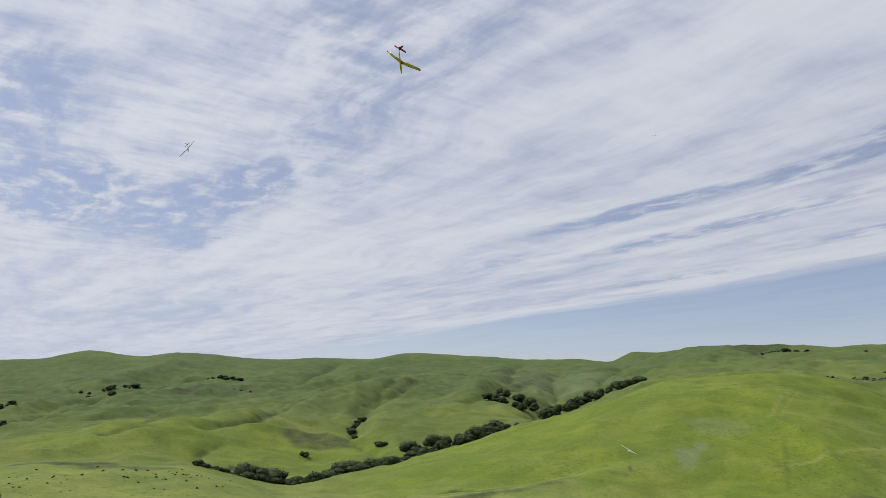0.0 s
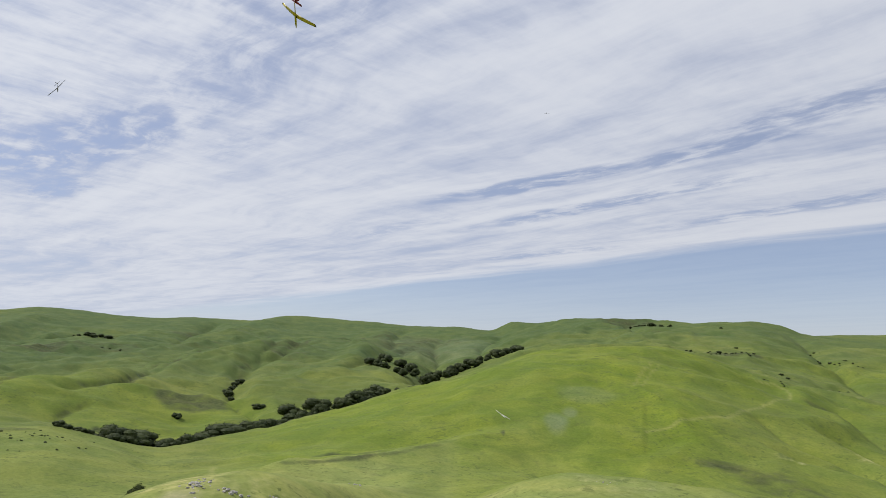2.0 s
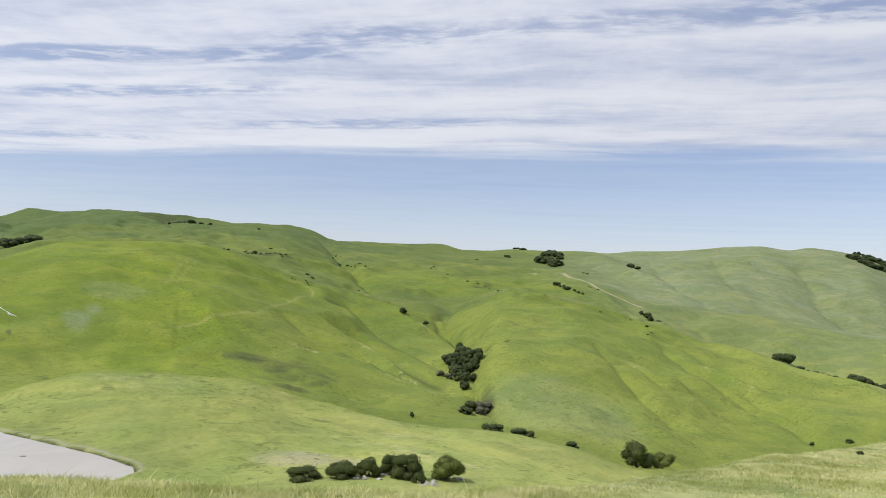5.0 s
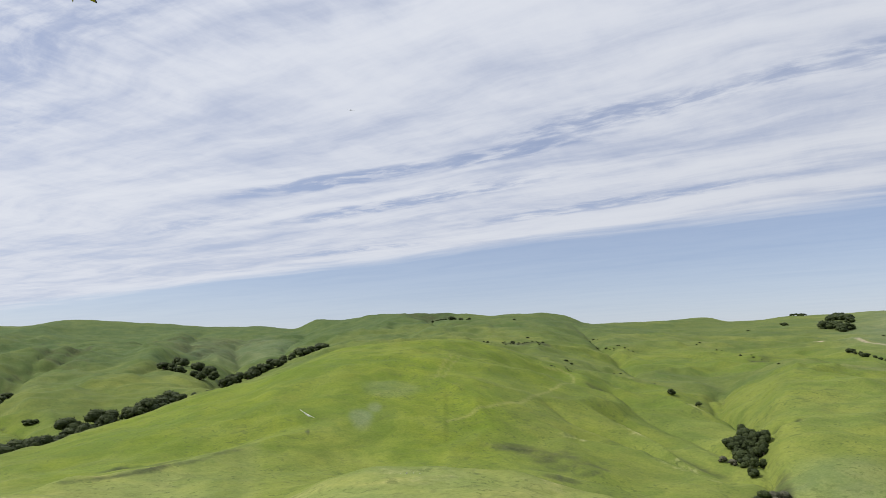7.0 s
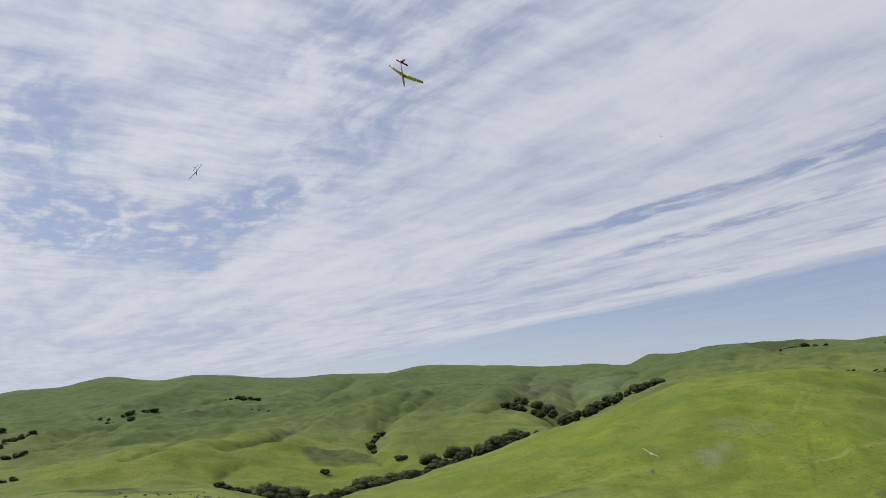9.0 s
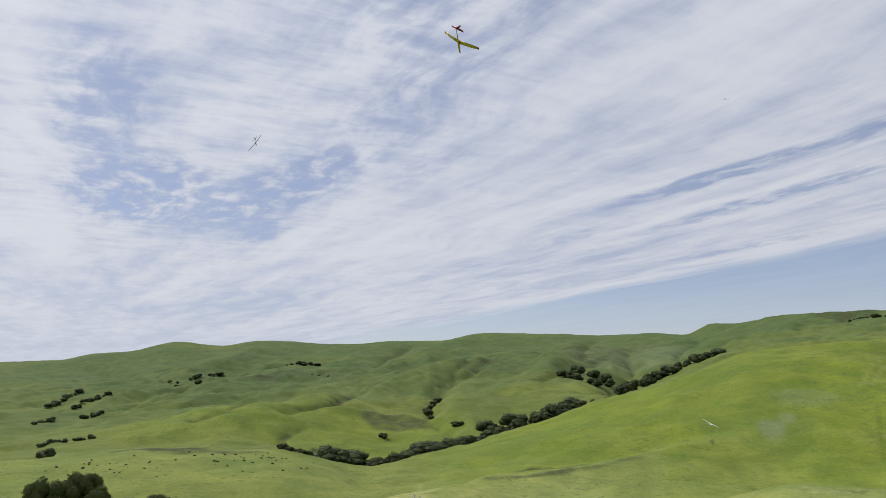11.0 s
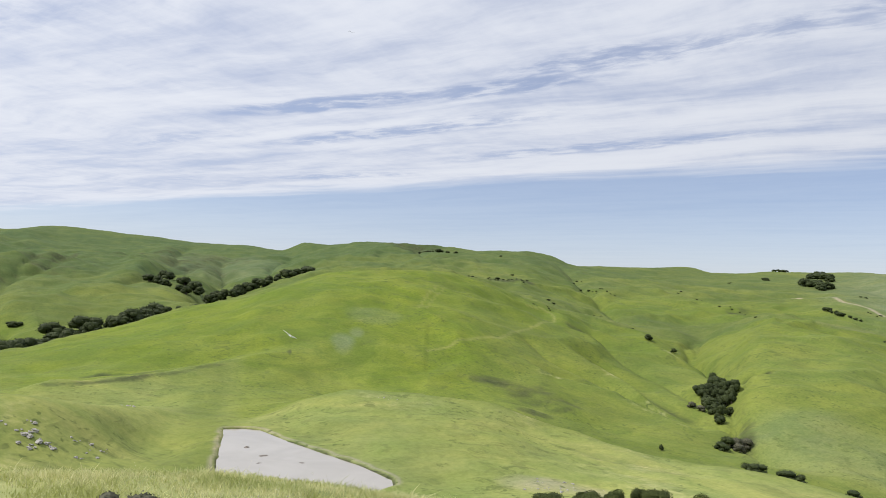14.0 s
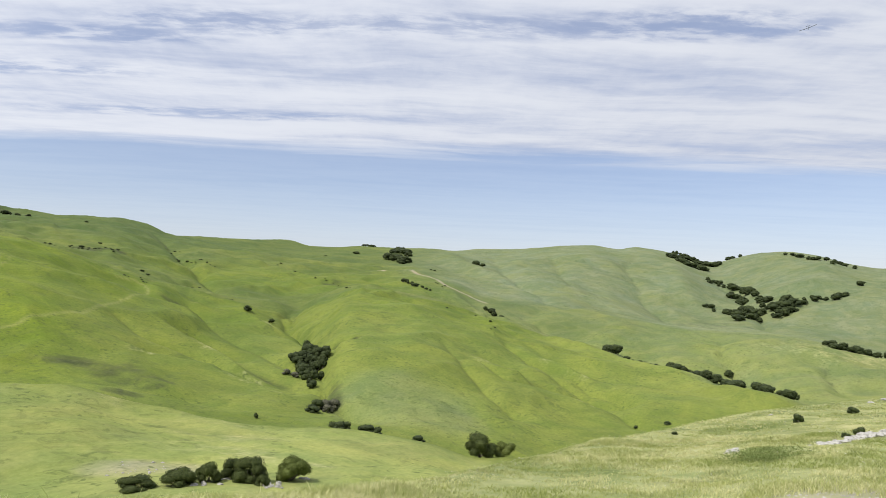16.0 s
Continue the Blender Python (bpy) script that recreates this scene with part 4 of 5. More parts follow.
def crown_mesh(rng, lobes, leaves, size):
    """Leaf clumps laid over and in the lobes of a crown, each clump a bent leafy chip."""
    verts, faces = [], []
    per = max(1, leaves // len(lobes))
    for c, rad in lobes:
        # a ragged inner mass, so that no light shows through the middle
        base = len(verts)
        rows, cols = 5, 8
        for i in range(rows + 1):
            th = math.pi * i / rows
            for j in range(cols):
                ph = 2 * math.pi * j / cols
                d = Vector((math.sin(th) * math.cos(ph), math.sin(th) * math.sin(ph), math.cos(th)))
                k = 0.80 * (1 + 0.25 * noise.noise(d * 2.3 + c))
                verts.append(c + Vector((d.x * rad.x, d.y * rad.y, d.z * rad.z)) * k)
        for i in range(rows):
            for j in range(cols):
                a, b = base + i * cols + j, base + i * cols + (j + 1) % cols
                faces.append((a, a + cols, b + cols, b))
        for _ in range(per):
            d = Vector((rng.gauss(0, 1), rng.gauss(0, 1), rng.gauss(0.25, 1))).normalized()
            p = c + Vector((d.x * rad.x, d.y * rad.y, d.z * rad.z)) * rng.uniform(0.72, 1.03) * (1 + 0.22 * noise.noise(d * 2.3 + c))
            n = (d + Vector((rng.uniform(-1, 1), rng.uniform(-1, 1), rng.uniform(-1, 1))) * 0.5).normalized()
            t = n.orthogonal().normalized()
            t.rotate(Matrix.Rotation(rng.uniform(0, 6.28), 3, n))
            b = n.cross(t)
            s = size * rng.uniform(0.6, 1.3)
            k = len(verts)
            verts += [p - t * s, p + b * s * 0.55 + n * s * 0.25, p + t * s, p - b * s * 0.55 + n * s * 0.25]
            faces.append((k, k + 1, k + 2, k + 3))
    return verts, faces


def build_tree(seed, height, width, lobes_n, leaves, size, leaf, trunk_share=0.25, name="oak_tree", plump=1.0):
    """A tree at the origin: an Empty with a forked trunk and a crown."""
    rng = random.Random(seed)
    tree = new(name)
    bm = bmesh.new()
    fork = Vector((rng.uniform(-0.2, 0.2), rng.uniform(-0.2, 0.2), height * trunk_share))
    r = 0.035 * height
    limb(bm, Vector((0, 0, -0.6)), fork, r * 1.3, r)
    lobes = []
    for k in range(lobes_n):
        a = 2 * math.pi * (k + rng.uniform(-0.3, 0.3)) / max(1, lobes_n - 2)
        if k >= lobes_n - 2:
            c = Vector((rng.uniform(-0.12, 0.12) * width, rng.uniform(-0.12, 0.12) * width, height * rng.uniform(0.58, 0.68)))
            rad = Vector((0.33 * width, 0.33 * width, height * 0.30)) * plump * rng.uniform(0.85, 1.1)
        else:
            d = width * rng.uniform(0.20, 0.33)
            c = Vector((d * math.cos(a), d * math.sin(a), height * rng.uniform(trunk_share + 0.12, 0.62)))
            rad = Vector((0.25 * width, 0.25 * width, height * 0.25)) * plump * rng.uniform(0.75, 1.2)
        lobes.append((c, rad))
        limb(bm, fork, c, r * 0.6, r * 0.15, 5)
    part("trunk", bm, BARK, tree)
    v, f = crown_mesh(rng, lobes, leaves, size)
    mesh_object("crown", v, f, leaf, tree)
    return tree


OAKS = [build_tree(s, 8.0, w, k, 760, 0.32, OAK_LEAF, ts) for s, w, k, ts in
        ((1, 9.0, 9, 0.08), (2, 10.0, 11, 0.06), (3, 8.0, 8, 0.10), (4, 11.0, 12, 0.05))]
SHRUBS = [build_tree(s, 2.0, w, k, 420, 0.12, leaf, 0.05, "shrub") for s, w, k, leaf in
          ((11, 2.6, 6, OAK_LEAF), (12, 3.4, 7, OAK_LEAF), (13, 2.4, 5, GREY_LEAF))]
NEAR_OAKS = [build_tree(s, 4.0, w, k, 6400, 0.115, leaf, 0.05, "scrub_oak", 0.72) for s, w, k, leaf in
             ((21, 5.8, 12, SCRUB_OAK_LEAF), (22, 5.0, 10, SCRUB_OAK_LEAF), (23, 6.0, 13, BAY_LEAF))]
placed = random.Random(5)
used = set()
woods = []


def plant(proto, az, r, scale, label, category, group, wide=1.0, sink=0.25):
    """Stands a copy of a tree on the land (the first one planted is the model itself)."""
    at = spot(az, r, sink)
    turn = placed.uniform(0, 360)
    scale *= 0.84
    size = Vector((scale * wide, scale * wide, scale))
    if r > 600:            # far woods are gathered into one mass
        size.x = size.y = (1.2 if r > 880 else 1.0) * size.x
        woods.append((proto, Matrix.LocRotScale(at, Euler((0, 0, radians(turn))), size)))
        return None
    m = Matrix.LocRotScale(at, Euler((0, 0, radians(turn))), size)
    if proto in used:
        s = proto.scale
        ob = copy_thing(proto, m @ Matrix.Diagonal((1 / s.x, 1 / s.y, 1 / s.z, 1)))
    else:
        used.add(proto)
        proto.matrix_basis = m
        ob = proto
    return tagged(ob, label, category, group)


def tree_line(pts, count, low, high, spread, label, group, protos=None, unit=8.0):
    """Trees along a line on the plan, from bearings and distances."""
    n = len(pts) - 1
    for k in range(count):
        u = (k + placed.uniform(0.1, 0.9)) / count * n
        i = min(int(u), n - 1)
        w = u - i
        az = pts[i][0] * (1 - w) + pts[i + 1][0] * w
        r = pts[i][1] * (1 - w) + pts[i + 1][1] * w
        az += math.degrees(placed.uniform(-spread, spread) / r)
        r += placed.uniform(-spread, spread)
        plant(placed.choice(protos or OAKS), az, r, (low + (high - low) * placed.random() ** 1.4) / unit, label, "tree", group,
              placed.uniform(0.85, 1.45))


def gather_woods():
    """The far trees, too many and too small to tell apart, as one mass of crowns and one of trunks."""
    for name, mat, label in (("far_woods", OAK_LEAF, "dark oak woodland dotted over the far hills"),
                             ("far_trunks", BARK, "grey trunks of the far oak woodland")):
        kind = "crown" if name == "far_woods" else "trunk"
        verts, loops, totals, base = [], [], [], 0
        for proto, m in woods:
            me = next(c for c in proto.children if c.name.startswith(kind)).data
            co = np.empty(len(me.vertices) * 3)
            me.vertices.foreach_get("co", co)
            lv = np.empty(len(me.loops), np.int32)
            me.loops.foreach_get("vertex_index", lv)
            lt = np.empty(len(me.polygons), np.int32)
            me.polygons.foreach_get("loop_total", lt)
            w = np.array(m)
            verts.append(co.reshape(-1, 3) @ w[:3, :3].T + w[:3, 3])
            loops.append(lv + base)
            totals.append(lt)
            base += len(me.vertices)
        verts, loops, totals = np.concatenate(verts), np.concatenate(loops), np.concatenate(totals)
        me = bpy.data.meshes.new(name)
        me.vertices.add(len(verts))
        me.vertices.foreach_set("co", verts.ravel())
        me.loops.add(len(loops))
        me.loops.foreach_set("vertex_index", loops)
        me.polygons.add(len(totals))
        me.polygons.foreach_set("loop_start", np.concatenate([[0], np.cumsum(totals)[:-1]]))
        me.update(calc_edges=True)
        me.materials.append(mat)
        tagged(new(name, me), label, "woodland", kind="stuff")


RAVINE = "dark evergreen oak crowded along the valley bottom"
tree_line([(-18.6, 275), (-17.2, 277), (-15.9, 281)], 8, 2.2, 3.8, 2, "small dark oak at the edge of the ravine", "ravine oaks")
tree_line([(-15.6, 318), (-14.0, 322), (-11.1, 328), (-9.0, 334), (-5.6, 355), (-3.0, 376), (0.5, 400), (4.8, 420)],
          84, 4.5, 11.0, 7, RAVINE, "ravine oaks")
tree_line([(-9.0, 350), (-5.6, 370), (-3.0, 392), (-0.5, 408), (3.5, 430), (6.5, 446)], 34, 5.0, 11.0, 8, RAVINE, "ravine oaks")
UPPER_L = "dark oak in a grove on the far hillside"
tree_line([(4.6, 700), (6.2, 670), (8.0, 635), (9.0, 605)], 17, 8, 12, 6, UPPER_L, "hillside grove")
tree_line([(3.8, 640), (6.8, 600)], 10, 7, 10, 5, UPPER_L, "hillside grove")
tree_line([(9.2, 590), (10.5, 600), (12.3, 620), (14.5, 650), (15.3, 668)], 20, 8, 13, 7, UPPER_L, "hillside grove")
LEFT = "dark oak clump on the far grassy range"
tree_line([(-24.9, 745), (-24.4, 755)], 4, 5.04, 6.48, 4, LEFT, "range oaks")
tree_line([(-25.2, 850), (-24.4, 862), (-23.4, 880), (-22.6, 905)], 11, 4.32, 6.48, 5, LEFT, "range oaks")
tree_line([(-27.0, 840), (-26.0, 815), (-25.8, 812)], 5, 3.6, 5.04, 6, LEFT, "range oaks")
tree_line([(-17.2, 935), (-16.5, 940), (-15.7, 960)], 6, 5.04, 7.2, 4, LEFT, "range oaks")
tree_line([(-18.2, 960), (-17.6, 950)], 2, 2.88, 4.32, 3, LEFT, "range oaks")
tree_line([(-34.3, 698), (-33.3, 741), (-32.2, 805)], 16, 4, 6.5, 2, LEFT, "range oaks")
tree_line([(-32.7, 666), (-31.7, 719), (-30.5, 732)], 13, 4, 6, 2, LEFT, "range oaks")
tree_line([(-32.4, 612), (-30.7, 613)], 8, 3, 4.5, 2, LEFT, "range oaks")
tree_line([(-35.0, 420), (-33.1, 431), (-31.1, 430)], 16, 2.2, 3.6, 2, LEFT, "range oaks")
tree_line([(-35.1, 568), (-34.0, 592)], 6, 3.5, 5, 2, LEFT, "range oaks")
tree_line([(-34.8, 367), (-33.7, 276)], 4, 4, 5.5, 2, LEFT, "range oaks")
GULLY = "small dark oak growing in a narrow gully"
tree_line([(-7.2, 505), (-6.9, 525), (-6.5, 560)], 8, 4, 6, 3, GULLY, "gully oaks")
tree_line([(-5.1, 464), (-4.8, 458)], 3, 3.5, 5, 3, GULLY, "gully oaks")
tree_line([(-10.7, 439), (-10.5, 441)], 2, 3.5, 4.5, 2, "lone oak on a bright green slope", "lone oaks")
plant(NEAR_OAKS[1], -12.9, 150, 7.8 / 4, "round dark oak behind the rocky knoll", "tree", "lone oaks", 0.62)
plant(OAKS[2], -10.7, 150, 4.8 / 8, "small dark oak behind the rocky knoll", "tree", "lone oaks", 1.2)
for a, r, h, wide, k in ((-33.3, 186, 8.0, 8.5, 0), (-32.2, 190, 8.5, 8.0, 1), (-31.4, 200, 6.0, 6.0, 0), (-34.4, 186, 9.0, 8.5, 1), (-30.9, 184, 6.5, 7.0, 1),
                         (-29.5, 178, 4.6, 7.0, 0), (-28.8, 175, 3.6, 5.0, 1), (-27.1, 180, 5.0, 7.0, 0)):
    plant(NEAR_OAKS[k], a, r, h / 2.85, "spreading dark oak below the hilltop", "tree", "hilltop oaks", wide / (5.4 * 0.84 * h / 2.85))
CLUMP = "dark oak in a dense clump in the side gully"
for a, r, h in ((46.02, 303, 6.0), (46.5, 300, 6.5), (47.0, 313, 7.5), (47.64, 301, 7.5), (48.15, 295, 6.5), (46.35, 296, 6.0), (46.9, 291, 7.0),
                (47.55, 292, 7.5), (48.05, 288, 6.0), (46.85, 279, 5.5), (47.4, 272, 5.5), (47.16, 266, 4.5), (47.85, 284, 6.0), (47.0, 340, 6.5),
                (47.3, 303, 7.5), (46.75, 306, 7.0), (47.2, 284, 6.5)):
    for k in range(2):
        plant(placed.choice(OAKS), a + placed.gauss(0, 0.12), r + placed.gauss(0, 3), h * placed.uniform(0.72, 1.05) / 8, CLUMP, "tree", "clump oaks",
              placed.uniform(0.75, 1.0))
plant(SHRUBS[2], 45.5, 284, 1.5, "grey low scrub beside the oaks", "shrub", "gully scrub", 1.4)
plant(SHRUBS[2], 46.1, 281, 1.5, "grey low scrub beside the oaks", "shrub", "gully scrub", 1.4)
for a, r, h, k in ((47.9, 233, 4.5, 0), (48.5, 236, 4.8, 2), (49.2, 237, 4.4, 2), (48.8, 228, 3.6, 2), (47.6, 226, 3.2, 1),
                   (50.0, 154, 2.6, 1), (49.4, 156, 2.6, 0), (51.9, 153, 2.5, 1), (52.7, 153, 2.4, 0), (56.0, 152, 2.2, 1)):
    plant(SHRUBS[k], a, r, h / 2, "leafless grey willow scrub" if k == 2 else "low dark scrub along the gully", "shrub", "gully scrub", 1.15)
plant(OAKS[0], 42.2, 423, 4.5 / 8, "lone small oak on the open slope", "tree", "lone oaks", 1.2)
plant(OAKS[2], 44.1, 411, 3.6 / 8, "lone small oak on the open slope", "tree", "lone oaks", 1.3)
plant(OAKS[2], 43.3, 203, 2.4 / 8, "lone small oak on the open slope", "tree", "lone oaks", 0.7)
NEAR = "dense dark scrub oak beside pale rocks"
for a, r, h, wide, k in ((35.1, 92, 1.9, 4.8, 0), (37.95, 93, 2.5, 5.2, 1), (40.05, 95, 2.8, 3.8, 1), (41.8, 97, 3.1, 3.4, 0), (43.1, 95, 3.5, 5.0, 0), (44.1, 92, 1.8, 2.2, 1)):
    plant(NEAR_OAKS[k], a, r, h / 2.85, NEAR, "tree", "scrub oaks", wide / (5.4 * 0.84 * h / 2.85), 0.45)
plant(NEAR_OAKS[2], 46.35, 97, 3.5 / 2.85, "bright green scrub oak beside pale rocks", "tree", "scrub oaks", 5.8 / (6.0 * 0.84 * 3.5 / 2.85))
plant(NEAR_OAKS[0], 60.9, 151, 7.4 / 4, "tall dark oak below the hilltop's edge", "tree", "scrub oaks", 0.85)
plant(NEAR_OAKS[2], 62.8, 154, 5.2 / 4, "lighter green oak beside a dark one", "tree", "scrub oaks", 0.9)
HEDGE = "dark oak in a line along the creek"
tree_line([(60.8, 640), (61.9, 618), (62.8, 600), (64.0, 560), (65.0, 530)], 15, 5, 8, 3, HEDGE, "creek oaks")
tree_line([(70.4, 445), (71.4, 440)], 3, 6, 8, 2, HEDGE, "creek oaks")
tree_line([(71.8, 436), (73.4, 420), (75.1, 405)], 9, 3, 4.5, 2, HEDGE, "creek oaks")
tree_line([(75.1, 402), (76.3, 392), (77.5, 385), (78.8, 372)], 10, 5, 7, 3, HEDGE, "creek oaks")
tree_line([(79.3, 370), (80.4, 365)], 4, 5.5, 7.5, 2, HEDGE, "creek oaks")
tree_line([(81.2, 360), (82.2, 354), (83.9, 350)], 9, 5, 8, 3, HEDGE, "creek oaks")
tree_line([(79.4, 497), (79.7, 500)], 2, 5, 6, 2, "lone small oak on the open slope", "lone oaks")
WOOD = "dark oak in the wooded hollow of the far hill"
for a, r, h in ((78.0, 1179, 8), (78.44, 1183, 8), (78.88, 1173, 9), (79.39, 1150, 10), (79.83, 1135, 10),
                (80.26, 1109, 10), (80.65, 1085, 11), (81.53, 1021, 8), (81.95, 995, 9), (81.15, 1049, 8), (77.63, 941, 6),
                (78.07, 938, 7), (79.19, 933, 8), (79.58, 923, 9), (79.9, 921, 7), (79.37, 1074, 9), (79.8, 1074, 11),
                (80.19, 1037, 12), (80.47, 1032, 9), (81.42, 1004, 8), (81.73, 967, 8), (82.03, 950, 7), (80.13, 903, 11),
                (80.59, 965, 13), (81.05, 952, 13), (81.51, 936, 11), (80.33, 881, 10), (80.87, 911, 11), (81.33, 913, 9),
                (80.67, 936, 12), (82.48, 941, 11), (82.89, 952, 13), (83.26, 959, 13), (83.66, 971, 11), (82.71, 928, 9),
                (83.15, 936, 11), (83.52, 948, 10), (83.32, 987, 9), (82.99, 979, 10), (82.33, 960, 8), (83.81, 957, 8),
                (84.1, 978, 7), (84.46, 985, 8), (84.93, 988, 8), (85.35, 992, 6), (85.92, 997, 5), (86.3, 987, 9),
                (86.65, 1004, 8), (87.03, 1001, 7), (82.15, 918, 6), (82.56, 921, 7), (81.81, 931, 7)):
    for _ in range(3 if h > 8 else 2):
        plant(placed.choice(OAKS), a + placed.gauss(0, 0.16), r + placed.gauss(0, 5), h * placed.uniform(0.75, 1.15) / 8, WOOD, "tree", "hollow oaks", placed.uniform(0.85, 1.2))
plant(OAKS[1], 87.9, 1055, 1.1, "lone round oak on the far slope", "tree", "lone oaks")
tree_line([(86.0, 598), (87.1, 588), (88.1, 596), (90.0, 592)], 16, 5, 8, 3, HEDGE, "creek oaks")
RIDGE = "dark woodland oak high on the skyline ridge"
tree_line([(75.2, 1330), (76.3, 1290), (77.5, 1300)], 28, 7, 12, 10, RIDGE, "ridge oaks")
tree_line([(75.7, 1430), (76.6, 1390), (77.6, 1370), (78.3, 1380)], 37, 7, 12, 11, RIDGE, "ridge oaks")
tree_line([(79.0, 1460), (80.2, 1455)], 5, 7, 9, 5, RIDGE, "ridge oaks")
tree_line([(83.2, 1330), (84.6, 1275), (85.4, 1270)], 10, 6, 9, 6, RIDGE, "ridge oaks")
tree_line([(86.0, 1290), (87.5, 1235)], 8, 6, 9, 6, RIDGE, "ridge oaks")
plant(OAKS[0], 86.2, 1183, 1.0, "lone round oak on the far slope", "tree", "lone oaks")
KNOB = "dark oak on the steep side of a far knob"
tree_line([(53.1, 1040), (53.8, 1025), (54.4, 990)], 13, 10, 14, 6, KNOB, "knob oaks")
tree_line([(53.4, 1190), (54.0, 1235), (54.3, 1130)], 13, 10, 14, 8, KNOB, "knob oaks")
tree_line([(50.9, 1350), (51.9, 1350)], 9, 4, 6, 3, RIDGE, "ridge oaks")
tree_line([(54.0, 660), (54.8, 650), (55.4, 641)], 8, 4, 6, 2, HEDGE, "slope oaks")
tree_line([(55.8, 640), (56.6, 640)], 3, 3, 4, 2, HEDGE, "slope oaks")
tree_line([(59.8, 985), (60.5, 982)], 4, 6, 8, 3, HEDGE, "slope oaks")
tree_line([(50.2, 1107), (50.6, 1110)], 2, 5, 7, 3, HEDGE, "slope oaks")
CREST = "wind-clipped dark oak near the hill crest"
tree_line([(25.3, 872), (25.9, 878)], 4, 5, 7, 3, CREST, "crest oaks")
plant(OAKS[2], 26.4, 878, 0.55, CREST, "tree", "crest oaks")
plant(OAKS[3], 27.0, 879, 0.5, CREST, "tree", "crest oaks")
plant(OAKS[0], 24.7, 915, 0.5, CREST, "tree", "crest oaks")
tree_line([(24.0, 930), (25.0, 915), (26.6, 905)], 9, 2.5, 4.5, 8, CREST, "crest oaks")
tree_line([(29.6, 640), (30.8, 628), (32.2, 624), (33.0, 640)], 14, 1.6, 3.0, 6, "wind-clipped bush in a patch of scrub", "crest scrub")
for a, r, h in ((31.6, 631, 2.6), (32.2, 633, 3.0), (32.5, 640, 2.4), (31.2, 630, 2.0), (29.4, 616, 1.5), (30.2, 627, 1.6),
                (34.5, 542, 2.0), (34.9, 530, 1.8), (37.0, 720, 2.4), (38.6, 506, 1.4), (38.1, 509, 1.4), (30.6, 850, 2.2),
                (24.0, 880, 2.2), (23.6, 905, 2.4), (-15.6, 800, 2.6), (-16.1, 805, 2.4), (-14.9, 790, 2.2), (41.0, 480, 1.5),
                (58.5, 486, 1.6), (61.4, 420, 1.6), (60.2, 440, 1.3), (50.0, 640, 1.5), (47.3, 660, 1.6), (72.9, 281, 1.3), (75.2, 280, 1.7)):
    plant(SHRUBS[placed.choice((0, 1))], a, r, h / 2, "low dark bush on open pasture", "shrub", "pasture bushes", 1.3)
for a, r in ((37.0, 802), (37.7, 717), (38.3, 706), (38.6, 727), (39.1, 717), (39.5, 701), (36.6, 733), (28.2, 648), (28.8,
             584), (29.9, 628), (30.8, 618), (31.6, 679), (32.3, 607), (33.5, 428), (34.4, 450), (34.9, 423), (56.7, 854),
             (57.1, 682), (57.5, 674), (49.0, 645), (49.9, 533), (48.3, 656), (58.1, 440), (61.5, 397), (48.0, 1008), (45.8,
             715), (44.4, 777)):
    for k in range(2):
        plant(SHRUBS[placed.choice((0, 1))], a + placed.gauss(0, 0.15), r + placed.gauss(0, 4), r * placed.uniform(0.0007, 0.0014),
              "low dark bush on open pasture", "shrub", "pasture bushes", 1.5)
for k in range(46):       # bushes sprinkled over the bare spur
    plant(SHRUBS[placed.choice((0, 1))], placed.gauss(-20.5, 2.3), placed.gauss(244, 9), placed.uniform(0.14, 0.34),
          "tiny dark bush among the grass of the spur", "shrub", "spur bushes", 1.2, 0.1)


for k in range(40):
    plant(SHRUBS[placed.choice((0, 1))], placed.uniform(-34.5, -25.5), placed.gauss(236, 10), placed.uniform(0.14, 0.34),
          "tiny dark bush among the grass of the spur", "shrub", "spur bushes", 1.2, 0.1)


gather_woods()


# ---- rocks ----
def build_rock(seed, name="rock", mat=STONE):
    bm = bmesh.new()
    bmesh.ops.create_icosphere(bm, subdivisions=3, radius=0.5)
    off = Vector((seed * 3.7, seed * 1.9, 0))
    for v in bm.verts:
        d = v.co.normalized()
        k = 1 + 0.45 * noise.noise(d * 1.6 + off) + 0.22 * noise.noise(d * 4 + off) + 0.08 * noise.noise(d * 9 + off)
        v.co = Vector((d.x * 0.62, d.y * 0.48, d.z * 0.34)) * k
        v.co.z = max(v.co.z, -0.2)
    return part(name, bm, mat, None, "", False)


ROCKS = [build_rock(s) for s in range(1, 6)]


def lay_rock(az, r, size, label="pale lichened rock half sunk in grass", group="outcrop rocks", kinds=ROCKS):
    proto = placed.choice(kinds)
    m = Matrix.LocRotScale(spot(az, r, -0.04 * size), Euler((radians(placed.uniform(-12, 12)), radians(placed.uniform(-12, 12)), radians(placed.uniform(0, 360)))),
                           (size * placed.uniform(0.8, 1.3), size * placed.uniform(0.8, 1.2), size * placed.uniform(0.7, 1.2)))
    if proto in used:
        s = proto.scale
        ob = copy_thing(proto, m @ Matrix.Diagonal((1 / s.x, 1 / s.y, 1 / s.z, 1)))
    else:
        used.add(proto)
        proto.matrix_basis = m
        ob = proto
    return tagged(ob, label, "rock", group)


